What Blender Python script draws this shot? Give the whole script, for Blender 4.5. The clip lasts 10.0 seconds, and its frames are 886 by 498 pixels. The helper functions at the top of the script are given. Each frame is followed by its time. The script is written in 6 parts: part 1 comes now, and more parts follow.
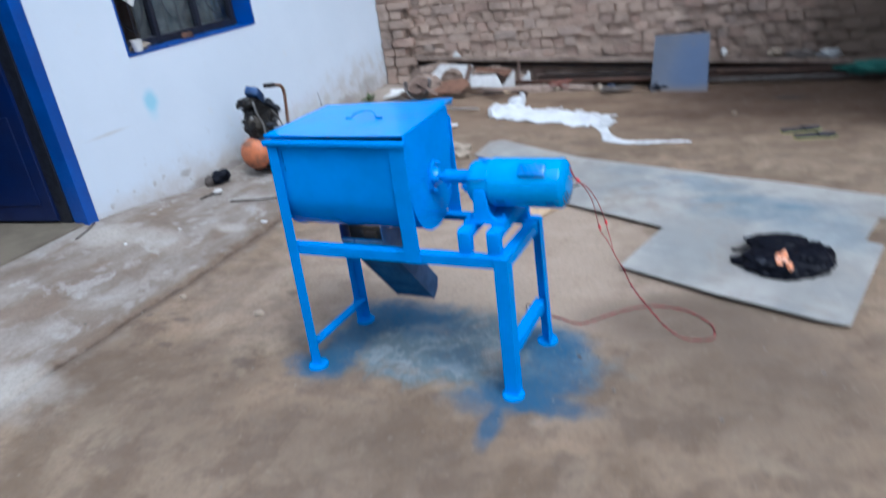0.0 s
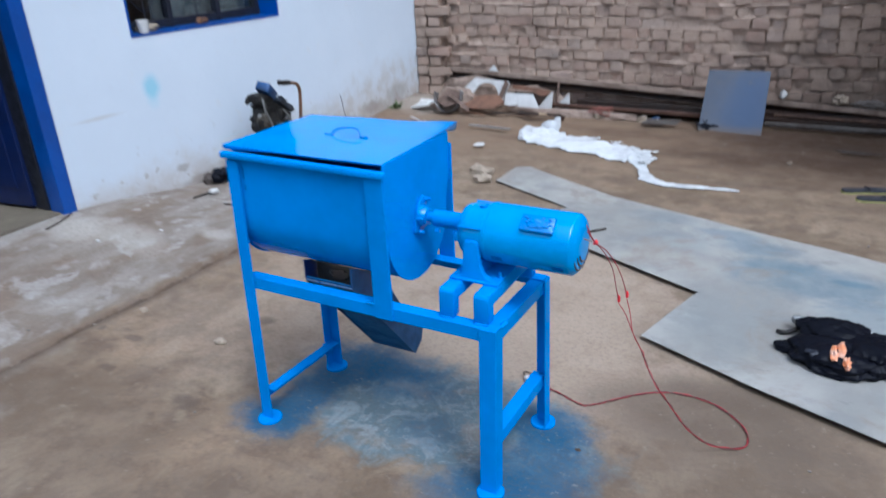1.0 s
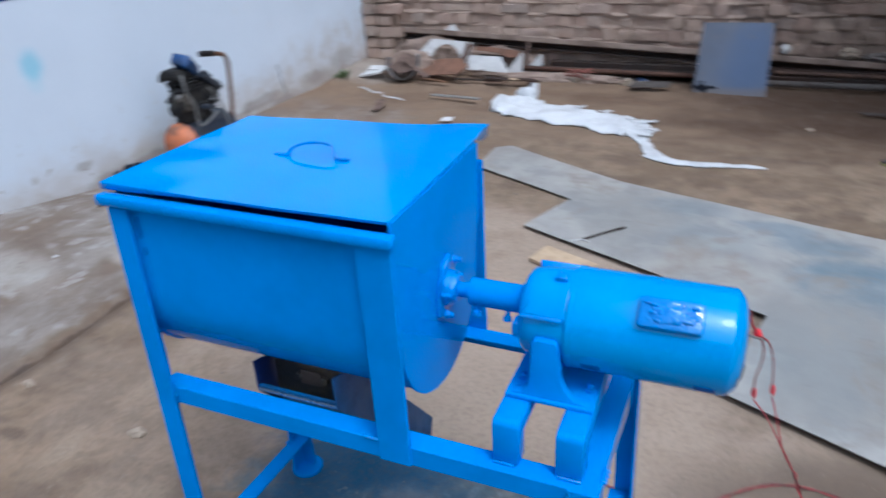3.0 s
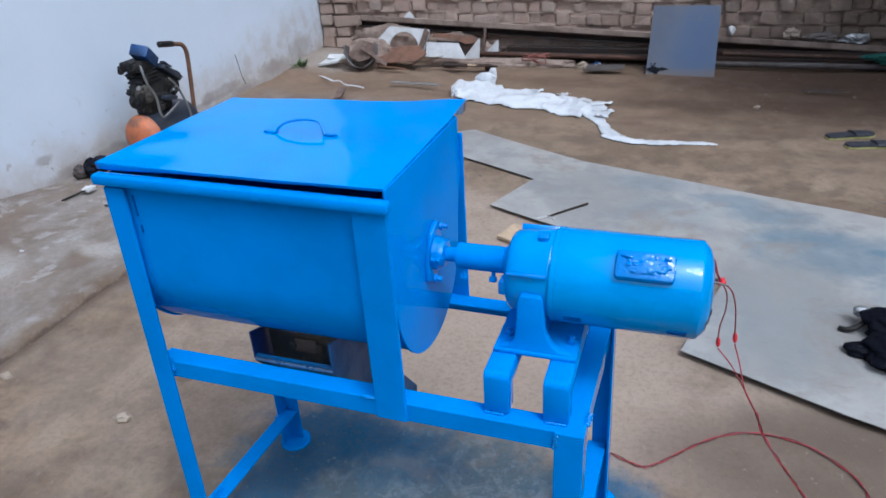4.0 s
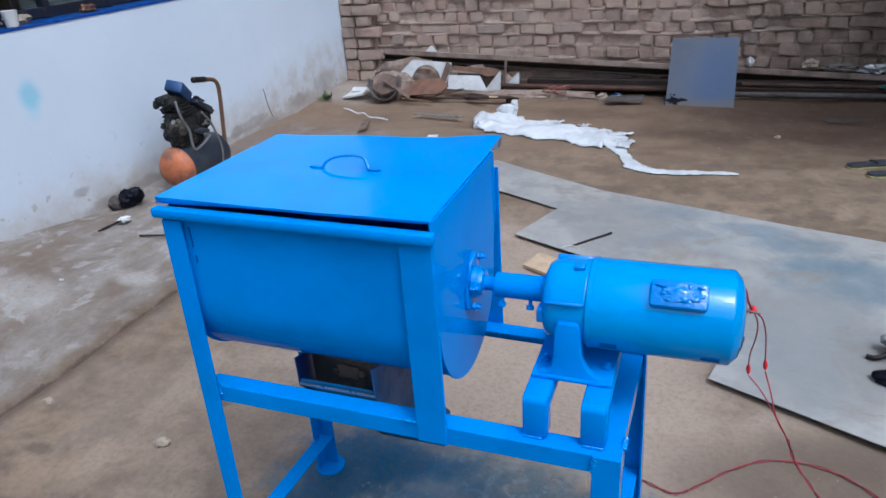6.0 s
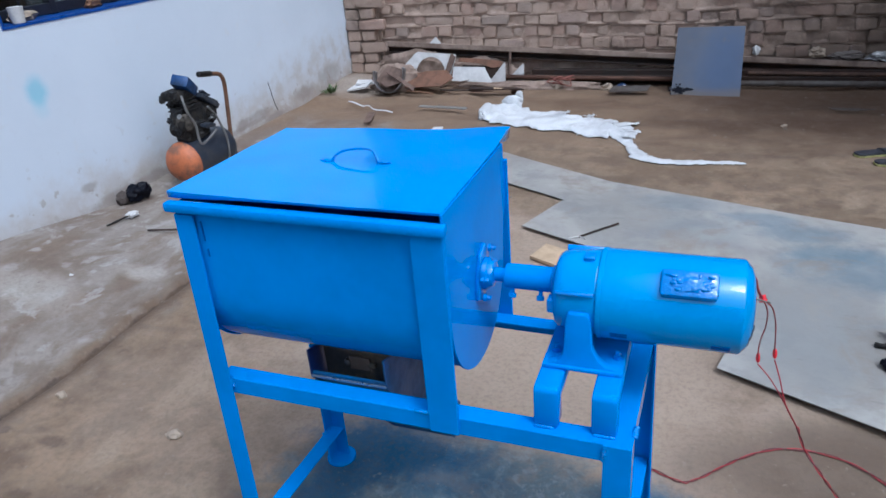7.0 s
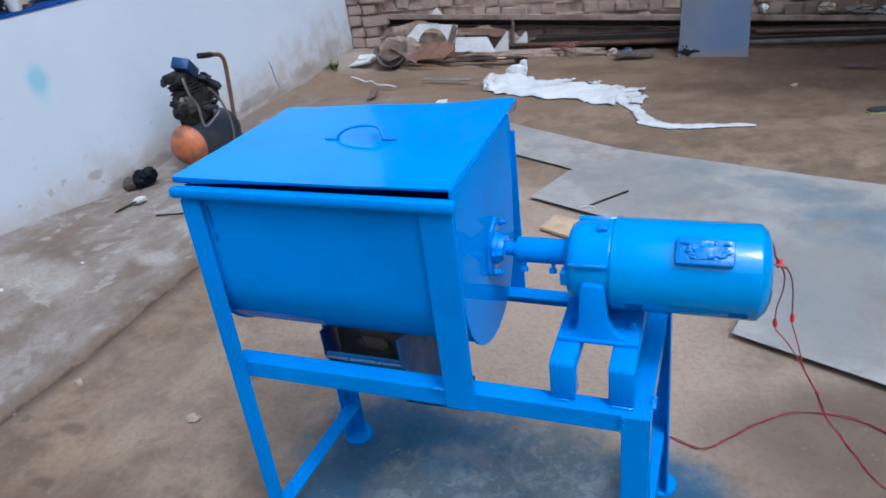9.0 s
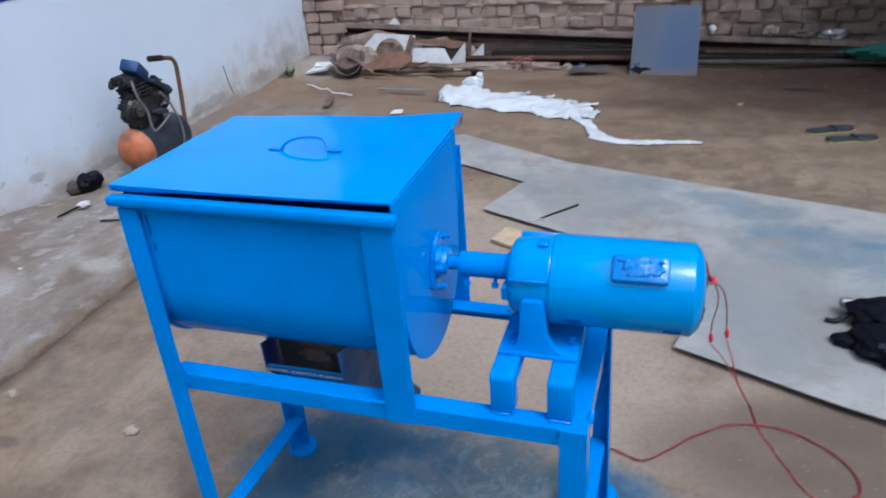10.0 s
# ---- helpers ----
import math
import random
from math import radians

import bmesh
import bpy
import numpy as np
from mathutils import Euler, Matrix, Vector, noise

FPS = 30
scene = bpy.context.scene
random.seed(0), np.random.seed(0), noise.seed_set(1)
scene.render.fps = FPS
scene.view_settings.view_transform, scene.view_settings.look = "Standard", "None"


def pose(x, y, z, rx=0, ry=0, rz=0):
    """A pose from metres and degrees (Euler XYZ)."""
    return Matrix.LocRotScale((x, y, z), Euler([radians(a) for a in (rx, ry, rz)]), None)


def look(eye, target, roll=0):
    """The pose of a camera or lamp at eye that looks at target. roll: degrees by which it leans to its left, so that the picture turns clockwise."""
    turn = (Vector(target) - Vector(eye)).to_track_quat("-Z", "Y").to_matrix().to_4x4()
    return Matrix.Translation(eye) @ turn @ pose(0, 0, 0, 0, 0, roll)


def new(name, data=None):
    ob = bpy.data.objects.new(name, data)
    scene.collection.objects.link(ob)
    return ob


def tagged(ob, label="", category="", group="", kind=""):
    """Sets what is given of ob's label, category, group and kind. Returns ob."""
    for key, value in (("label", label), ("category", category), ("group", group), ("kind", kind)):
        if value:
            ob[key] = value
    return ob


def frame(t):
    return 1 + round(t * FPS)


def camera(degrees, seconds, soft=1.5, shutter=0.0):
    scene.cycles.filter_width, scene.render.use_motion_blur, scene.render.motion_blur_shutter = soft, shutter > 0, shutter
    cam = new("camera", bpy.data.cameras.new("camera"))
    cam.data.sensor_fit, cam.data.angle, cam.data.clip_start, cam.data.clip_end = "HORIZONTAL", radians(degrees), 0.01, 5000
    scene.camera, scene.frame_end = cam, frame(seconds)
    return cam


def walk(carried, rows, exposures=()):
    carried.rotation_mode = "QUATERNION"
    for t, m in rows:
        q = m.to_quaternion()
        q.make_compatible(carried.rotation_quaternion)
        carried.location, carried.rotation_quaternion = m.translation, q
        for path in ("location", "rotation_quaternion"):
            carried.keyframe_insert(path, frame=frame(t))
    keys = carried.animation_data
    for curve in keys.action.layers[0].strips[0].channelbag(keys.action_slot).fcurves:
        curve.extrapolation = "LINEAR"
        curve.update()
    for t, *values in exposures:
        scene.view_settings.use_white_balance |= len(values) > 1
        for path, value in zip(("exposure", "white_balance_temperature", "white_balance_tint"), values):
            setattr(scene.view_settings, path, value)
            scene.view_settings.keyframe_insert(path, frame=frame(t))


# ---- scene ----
cam = camera(65.0, 10.0, 1.6, 0.7)
PATH = [
    (0, (0.171, 0.088, 1.425), (-0.645, 1.716, 0.597), -7.8),
    (0.5, (0.117, 0.295, 1.386), (-0.783, 1.938, 0.684), -4.3),
    (1, (0.097, 0.532, 1.359), (-0.796, 2.134, 0.562), -2.6),
    (1.5, (-0.065, 0.773, 1.332), (-0.908, 2.339, 0.418), -4.0),
    (2, (-0.207, 0.985, 1.322), (-1.007, 2.583, 0.424), -2.5),
    (2.5, (-0.317, 1.157, 1.26), (-1.158, 2.713, 0.326), -3.1),
    (3, (-0.4, 1.134, 1.269), (-1.129, 2.76, 0.361), -3.4),
    (3.2, (-0.415, 1.11, 1.26), (-1.02, 2.757, 0.299), -3.7),
    (4.3, (-0.417, 1.028, 1.279), (-1.041, 2.698, 0.373), -3.4),
    (4.5, (-0.421, 1.019, 1.286), (-1.059, 2.695, 0.402), -3.2),
    (5, (-0.42, 1.003, 1.287), (-1.069, 2.678, 0.409), -5.6),
    (5.5, (-0.414, 0.988, 1.288), (-1.059, 2.664, 0.407), -4.7),
    (6, (-0.436, 0.987, 1.297), (-1.104, 2.663, 0.434), -4.3),
    (7.5, (-0.443, 0.975, 1.3), (-1.122, 2.628, 0.403), -5.2),
    (8, (-0.442, 0.975, 1.297), (-1.12, 2.62, 0.383), -4.9),
    (8.5, (-0.453, 0.978, 1.297), (-1.165, 2.596, 0.362), -5.7),
    (9, (-0.45, 0.991, 1.298), (-1.147, 2.608, 0.351), -7.6),
    (9.5, (-0.441, 0.997, 1.293), (-1.088, 2.624, 0.326), -7.4),
    (10, (-0.426, 1.001, 1.304), (-1.01, 2.669, 0.367), -4.9),
]
walk(cam, [(t, look(eye, target, roll)) for t, eye, target, roll in PATH], [(0, 0.53, 5300, 7), (2, 0.40, 5360, 8), (4, 0.34, 5380, 9), (10, 0.31, 5360, 9)])

# ---- world, sun, exposure ----
world = bpy.data.worlds.new("overcast_sky")
scene.world = world
world.use_nodes = True
wt = world.node_tree
sky = wt.nodes.new("ShaderNodeTexSky")
sky.sky_type = "NISHITA"
sky.sun_disc = False
sky.sun_elevation = radians(60)
sky.sun_rotation = radians(124.5)
sky.dust_density = 6.0
sky.ozone_density = 1.0
haze = wt.nodes.new("ShaderNodeHueSaturation")
haze.inputs["Saturation"].default_value = 0.35
wt.links.new(sky.outputs[0], haze.inputs["Color"])
wt.links.new(haze.outputs[0], wt.nodes["Background"].inputs[0])
wt.nodes["Background"].inputs[1].default_value = 0.15
sun_data = bpy.data.lights.new("sun", "SUN")
sun_data.energy, sun_data.angle, sun_data.color = 0.7, radians(10), (1.0, 0.985, 0.97)
sun = new("sun", sun_data)
sun.matrix_world = look((3.2, -2.2, 6.8), (0, 0, 0))


# ---- node helpers ----
def material(name):
    m = bpy.data.materials.new(name)
    m.use_nodes = True
    return m, m.node_tree, m.node_tree.nodes["Principled BSDF"]


def feed(t, value, socket):
    if hasattr(value, "is_linked"):
        t.links.new(value, socket)
    elif isinstance(value, (tuple, list)) and len(value) == 3 and socket.type == "RGBA":
        socket.default_value = (*value, 1)
    else:
        socket.default_value = value


def coords(t, scale=(1, 1, 1), kind="Object"):
    c = t.nodes.new("ShaderNodeTexCoord")
    m = t.nodes.new("ShaderNodeMapping")
    m.inputs["Scale"].default_value = scale
    t.links.new(c.outputs[kind], m.inputs[0])
    return m.outputs[0]


def noise_of(t, vec, scale, detail=6, rough=0.6, twist=0.0):
    n = t.nodes.new("ShaderNodeTexNoise")
    t.links.new(vec, n.inputs["Vector"])
    n.inputs["Scale"].default_value, n.inputs["Detail"].default_value = scale, detail
    n.inputs["Roughness"].default_value, n.inputs["Distortion"].default_value = rough, twist
    return n.outputs["Fac"]


def step(t, value, lo, hi, a=0.0, b=1.0):
    n = t.nodes.new("ShaderNodeMapRange")
    n.interpolation_type = "SMOOTHSTEP"
    feed(t, value, n.inputs[0])
    for i, v in enumerate((lo, hi, a, b)):
        n.inputs[i + 1].default_value = v
    return n.outputs[0]


def calc(t, op, a, b=0.0):
    n = t.nodes.new("ShaderNodeMath")
    n.operation = op
    feed(t, a, n.inputs[0])
    feed(t, b, n.inputs[1])
    return n.outputs[0]


def blend(t, fac, a, b, mode="MIX"):
    n = t.nodes.new("ShaderNodeMix")
    n.data_type, n.blend_type = "RGBA", mode
    feed(t, fac, n.inputs["Factor"])
    feed(t, a, n.inputs[6])
    feed(t, b, n.inputs[7])
    return n.outputs[2]


def relief(t, bsdf, height, strength, distance):
    n = t.nodes.new("ShaderNodeBump")
    n.inputs["Strength"].default_value, n.inputs["Distance"].default_value = strength, distance
    feed(t, height, n.inputs["Height"])
    t.links.new(n.outputs[0], bsdf.inputs["Normal"])


def split(t, vec):
    n = t.nodes.new("ShaderNodeSeparateXYZ")
    t.links.new(vec, n.inputs[0])
    return n.outputs


def spot(t, xyz, cx, cy, rx, ry, wobble, soft=0.5):
    """1 inside an uneven round patch on the ground, 0 outside."""
    dx = calc(t, "MULTIPLY", calc(t, "SUBTRACT", xyz[0], cx), 1 / rx)
    dy = calc(t, "MULTIPLY", calc(t, "SUBTRACT", xyz[1], cy), 1 / ry)
    d = calc(t, "SQRT", calc(t, "ADD", calc(t, "MULTIPLY", dx, dx), calc(t, "MULTIPLY", dy, dy)))
    return step(t, calc(t, "ADD", d, wobble), 1 - soft, 1 + soft, 1, 0)


def simple(name, col, rough=0.6, metal=0.0, vary=0.25, scale=12.0, bump=0.3, depth=0.002, second=None, coat=0.0, fine=90.0):
    """A plain worn surface: colour that varies at two scales, grain and a little relief."""
    m, t, b = material(name)
    v = coords(t)
    big, small = noise_of(t, v, scale, 5, 0.65), noise_of(t, v, fine, 4, 0.6)
    other = second or tuple(c * (1 - vary) for c in col)
    c = blend(t, step(t, big, 0.38, 0.66), col, other)
    c = blend(t, step(t, small, 0.3, 0.7, 0.0, 0.5 * vary + 0.1), c, tuple(x * 0.6 for x in col))
    feed(t, c, b.inputs["Base Color"])
    feed(t, step(t, big, 0.3, 0.7, max(rough - 0.12, 0.03), min(rough + 0.12, 1)), b.inputs["Roughness"])
    b.inputs["Metallic"].default_value = metal
    b.inputs["Coat Weight"].default_value = coat
    b.inputs["Coat Roughness"].default_value = 0.08
    relief(t, b, calc(t, "ADD", calc(t, "MULTIPLY", big, 0.6), small), bump, depth)
    return m


# ---- materials ----
def blue_paint(name, col, peel, gloss=0.19, size=130):
    m, t, b = material(name)
    v = coords(t)
    big, small, drip = noise_of(t, v, 5, 4, 0.6), noise_of(t, v, size, 3, 0.6), noise_of(t, coords(t, (30, 30, 4)), 2.0, 4, 0.6)
    c = blend(t, step(t, big, 0.35, 0.7), col, tuple(x * 0.86 for x in col))
    c = blend(t, step(t, drip, 0.62, 0.75, 0, 0.06), c, (0.02, 0.28, 0.70))
    feed(t, c, b.inputs["Base Color"])
    feed(t, step(t, noise_of(t, v, 18, 5, 0.7), 0.35, 0.7, 0.05, 0.12), b.inputs["Roughness"])
    b.inputs["Specular IOR Level"].default_value = gloss
    waves = noise_of(t, v, 4, 1, 0.3)
    relief(t, b, calc(t, "ADD", calc(t, "MULTIPLY", small, peel), calc(t, "MULTIPLY", waves, 0.8)), 0.3, 0.004)
    return m


BLUE = blue_paint("blue_enamel", (0.0, 0.224, 0.690), 0.03, 0.05)
# same enamel, lighter for the lid: light from above is in its colour
BLUE_LID = blue_paint("glossy_blue_enamel", (0.0, 0.255, 0.74), 0.02, 0.46)
BLUE_THICK = blue_paint("thick_runny_blue_enamel", (0.0, 0.215, 0.69), 2.2, 0.75, 75)
BLUE_BODY = blue_paint("orange_peel_blue_enamel", (0.0, 0.275, 0.71), 0.25, 0.5, 150)
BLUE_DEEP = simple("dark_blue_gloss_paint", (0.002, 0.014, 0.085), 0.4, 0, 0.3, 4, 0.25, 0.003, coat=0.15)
BLUE_DARK = simple("thin_blue_sprayed_steel", (0.001, 0.11, 0.42), 0.5, 0.0, 0.4, 9, 0.3)
BLUE_DARK.node_tree.nodes["Principled BSDF"].inputs["Specular IOR Level"].default_value = 0.15
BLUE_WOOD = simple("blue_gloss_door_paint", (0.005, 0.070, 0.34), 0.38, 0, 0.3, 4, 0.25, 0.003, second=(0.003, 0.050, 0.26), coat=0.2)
INSIDE = simple("bare_dirty_steel", (0.05, 0.055, 0.06), 0.5, 0.6, 0.5, 14, 0.4, second=(0.16, 0.13, 0.08))
STEEL = simple("raw_steel_edge", (0.35, 0.38, 0.40), 0.35, 0.9, 0.3, 20, 0.3)


def ground_material():
    m, t, b = material("dusty_worn_concrete")
    v = coords(t)
    xyz = split(t, v)
    huge, big, mid, grain, fleck = (noise_of(t, v, 0.7, 4, 0.55), noise_of(t, v, 2.6, 5, 0.55),
                                    noise_of(t, v, 9, 5, 0.6), noise_of(t, v, 60, 5, 0.7), noise_of(t, v, 190, 3, 0.7))
    c = blend(t, step(t, big, 0.38, 0.62), (0.250, 0.176, 0.114), (0.190, 0.136, 0.090))
    c = blend(t, step(t, huge, 0.42, 0.6), c, (0.225, 0.165, 0.110))
    c = blend(t, step(t, noise_of(t, v, 4.2, 4, 0.5), 0.42, 0.70, 0, 0.6), c, (0.130, 0.088, 0.053))
    c = blend(t, step(t, noise_of(t, coords(t, (0.8, 2.2, 1)), 3.0, 4, 0.55), 0.56, 0.68, 0, 0.55), c, (0.113, 0.081, 0.057))
    c = blend(t, step(t, noise_of(t, v, 6.5, 4, 0.55), 0.56, 0.72, 0, 0.3), c, (0.268, 0.208, 0.155))
    c = blend(t, step(t, noise_of(t, v, 13, 6, 0.7), 0.46, 0.62, 0, 0.4), c, (0.211, 0.154, 0.106))
    c = blend(t, step(t, noise_of(t, v, 5.2, 5, 0.6), 0.50, 0.60, 0, 0.5), c, (0.104, 0.070, 0.047))
    c = blend(t, step(t, mid, 0.50, 0.66, 0, 0.42), c, (0.134, 0.090, 0.059))
    c = blend(t, step(t, noise_of(t, v, 8.0, 3, 0.5), 0.66, 0.76, 0, 0.5), c, (0.073, 0.048, 0.031))
    c = blend(t, step(t, noise_of(t, v, 2.1, 6, 0.62, 0.7), 0.50, 0.60, 0, 0.58), c, (0.125, 0.084, 0.050))
    c = blend(t, step(t, noise_of(t, coords(t, (1.3, 0.8, 1)), 5.6, 6, 0.66, 0.8), 0.54, 0.64, 0, 0.28), c, (0.100, 0.066, 0.040))
    c = blend(t, step(t, noise_of(t, v, 3.3, 5, 0.6, 0.5), 0.55, 0.65, 0, 0.55), c, (0.290, 0.225, 0.155))
    c = blend(t, step(t, noise_of(t, v, 24, 4, 0.65), 0.58, 0.68, 0, 0.35), c, (0.098, 0.068, 0.045))
    w5 = calc(t, "MULTIPLY", calc(t, "SUBTRACT", noise_of(t, v, 4.5, 6, 0.65), 0.5), 1.8)
    for cx, cy, rx, ry, amount in ((-0.05, 2.5, 0.5, 0.3, 0.2), (-0.9, 2.55, 0.7, 0.45, 0.8), (-0.35, 2.95, 0.4, 0.3, 0.5), (-1.75, 2.3, 0.5, 0.35, 0.3), (-1.0, 3.0, 0.7, 0.3, 0.5), (-0.95, 3.35, 0.5, 0.35, 0.8), (-1.3, 3.75, 0.3, 0.12, 0.7), (-1.7, 2.9, 0.4, 0.35, 0.35)):
        c = blend(t, calc(t, "MULTIPLY", spot(t, xyz, cx, cy, rx, ry, w5, 0.5), amount), c, (0.345, 0.268, 0.205))
    for cx, cy, rx, ry, amount in ((0.1, 2.05, 0.45, 0.30, 0.45), (-0.05, 2.43, 0.34, 0.15, 0.75), (0.14, 2.58, 0.28, 0.10, 0.65), (0.35, 2.35, 0.3, 0.25, 0.35), (-2.0, 1.55, 0.5, 0.3, 0.4), (-1.0, 1.45, 0.5, 0.2, 0.35), (-0.1, 2.85, 0.3, 0.15, 0.3)):
        c = blend(t, calc(t, "MULTIPLY", spot(t, xyz, cx, cy, rx, ry, w5, 0.5), amount), c, (0.105, 0.075, 0.052))
    w0 = calc(t, "MULTIPLY", calc(t, "SUBTRACT", noise_of(t, v, 20, 5, 0.7), 0.5), 1.8)
    for cx, cy, rx, ry in ((-2.135, 2.02, 0.05, 0.022), (-2.06, 1.833, 0.035, 0.018), (-2.33, 2.02, 0.018, 0.016), (-1.62, 1.80, 0.06, 0.03), (-1.75, 2.35, 0.04, 0.03)):
        c = blend(t, calc(t, "MULTIPLY", spot(t, xyz, cx, cy, rx, ry, w0, 0.5), 0.6), c, (0.065, 0.043, 0.030))
    # worn grey apron by the white wall, with lime splashes
    wob = calc(t, "MULTIPLY", calc(t, "SUBTRACT", mid, 0.5), 0.35)
    apron = calc(t, "MULTIPLY", step(t, calc(t, "ADD", xyz[0], wob), -2.52, -2.26, 1, 0), step(t, calc(t, "ADD", xyz[1], wob), 5.0, 6.0, 1, 0))
    streak = noise_of(t, coords(t, (2.4, 1.0, 1)), 2.0, 5, 0.6)
    grey = blend(t, step(t, streak, 0.38, 0.6), (0.158, 0.125, 0.100), (0.245, 0.220, 0.195))
    grey = blend(t, step(t, streak, 0.58, 0.72, 0, 0.6), grey, (0.33, 0.31, 0.29))
    grey = blend(t, step(t, noise_of(t, v, 7.5, 5, 0.6), 0.56, 0.64, 0, 0.5), grey, (0.36, 0.345, 0.33))
    grey = blend(t, step(t, noise_of(t, coords(t, (1.8, 0.8, 1)), 3.1, 5, 0.55), 0.52, 0.64, 0, 0.75), grey, (0.153, 0.110, 0.079))
    grey = blend(t, step(t, noise_of(t, coords(t, (1.5, 1.0, 1)), 4.6, 6, 0.62, 0.4), 0.57, 0.63, 0, 0.6), grey, (0.37, 0.36, 0.345))
    grey = blend(t, step(t, noise_of(t, v, 3.4, 5, 0.6, 0.6), 0.55, 0.63, 0, 0.6), grey, (0.135, 0.098, 0.072))
    c = blend(t, calc(t, "MULTIPLY", apron, 0.88), c, grey)
    # dirt-filled crack along the apron's edge
    line = calc(t, "ADD", calc(t, "MULTIPLY", calc(t, "SINE", calc(t, "MULTIPLY", xyz[1], 3.1)), 0.012), calc(t, "MULTIPLY", calc(t, "SINE", calc(t, "ADD", calc(t, "MULTIPLY", xyz[1], 11.0), 1.0)), 0.006))
    off = calc(t, "ABSOLUTE", calc(t, "SUBTRACT", calc(t, "SUBTRACT", xyz[0], line), -2.397))
    ragged = calc(t, "ADD", off, calc(t, "MULTIPLY", calc(t, "SUBTRACT", noise_of(t, v, 16, 4, 0.6), 0.5), 0.03))
    crack = calc(t, "MULTIPLY", step(t, ragged, 0.003, 0.013, 1, 0), calc(t, "MULTIPLY", step(t, xyz[1], 3.2, 3.8, 1, 0), step(t, noise_of(t, v, 1.1, 3, 0.5), 0.36, 0.5, 0.35, 0.95)))
    c = blend(t, calc(t, "MULTIPLY", step(t, ragged, 0.0, 0.075, 1, 0), step(t, xyz[1], 3.2, 3.8, 0.6, 0)), c, (0.123, 0.083, 0.052))
    c = blend(t, crack, c, (0.049, 0.032, 0.022))
    beside = calc(t, "ADD", calc(t, "SUBTRACT", calc(t, "SUBTRACT", xyz[0], line), -2.397), calc(t, "MULTIPLY", calc(t, "SUBTRACT", noise_of(t, v, 10, 5, 0.65), 0.5), 0.06))
    drift = calc(t, "MULTIPLY", calc(t, "MULTIPLY", step(t, beside, 0.005, 0.085, 0.8, 0), step(t, beside, -0.012, 0.002)), step(t, xyz[1], 3.0, 3.6, 1, 0))
    c = blend(t, drift, c, (0.085, 0.055, 0.034))
    # loose brown earth towards the brick wall
    earth = step(t, calc(t, "ADD", xyz[1], calc(t, "MULTIPLY", calc(t, "SUBTRACT", big, 0.5), 1.8)), 4.35, 5.5)
    soil = blend(t, step(t, mid, 0.4, 0.62), (0.165, 0.108, 0.066), (0.205, 0.140, 0.090))
    soil = blend(t, step(t, noise_of(t, coords(t, (0.6, 1.9, 1)), 1.7, 6, 0.6), 0.5, 0.66, 0, 0.7), soil, (0.108, 0.064, 0.037))
    w1 = calc(t, "MULTIPLY", calc(t, "SUBTRACT", noise_of(t, v, 3.0, 5, 0.6), 0.5), 1.6)
    # brown bands; the broad spot puts the right corner's shade into the soil
    for cx, cy, rx, ry in ((0.25, 5.95, 1.2, 0.32), (0.1, 5.33, 1.0, 0.14), (0.5, 5.5, 1.1, 0.8)):
        soil = blend(t, calc(t, "MULTIPLY", spot(t, xyz, cx, cy, rx, ry, w1, 0.5), 0.75), soil, (0.062, 0.033, 0.017))
    c = blend(t, earth, c, soil)
    # spilled lime
    w2 = calc(t, "MULTIPLY", calc(t, "SUBTRACT", noise_of(t, v, 5, 5, 0.6), 0.5), 2.0)
    for cx, cy, rx, ry, amount in ((-2.44, 1.44, 0.22, 0.10, 0.7), (-2.62, 1.30, 0.35, 0.10, 0.5), (-2.9, 2.62, 0.3, 0.10, 0.5), (-2.60, 2.93, 0.10, 0.05, 0.7),
                                   (-3.15, 2.50, 0.16, 0.10, 0.6), (-3.15, 6.05, 0.3, 0.25, 0.5)):
        c = blend(t, calc(t, "MULTIPLY", spot(t, xyz, cx, cy, rx, ry, w2, 0.55), amount), c, (0.376, 0.347, 0.311))
    # blue overspray round the feet, grey-blue mist between them
    w3 = calc(t, "MULTIPLY", calc(t, "SUBTRACT", noise_of(t, v, 7, 6, 0.65, 0.5), 0.5), 1.5)
    mist = calc(t, "MULTIPLY", spot(t, xyz, -0.84, 2.08, 0.52, 0.25, w3, 0.25), step(t, noise_of(t, v, 7, 5, 0.6), 0.36, 0.52, 0.45, 0.95))
    c = blend(t, mist, c, (0.098, 0.150, 0.178))
    pale = calc(t, "MAXIMUM", step(t, noise_of(t, v, 9, 6, 0.7, 0.8), 0.48, 0.62, 0, 0.65), step(t, noise_of(t, v, 26, 5, 0.7, 0.6), 0.54, 0.64, 0, 0.55))
    c = blend(t, calc(t, "MULTIPLY", spot(t, xyz, -0.80, 2.08, 0.44, 0.24, w3, 0.35), pale), c, (0.265, 0.305, 0.315))
    w4 = calc(t, "MULTIPLY", calc(t, "SUBTRACT", noise_of(t, v, 12, 6, 0.7), 0.5), 1.7)
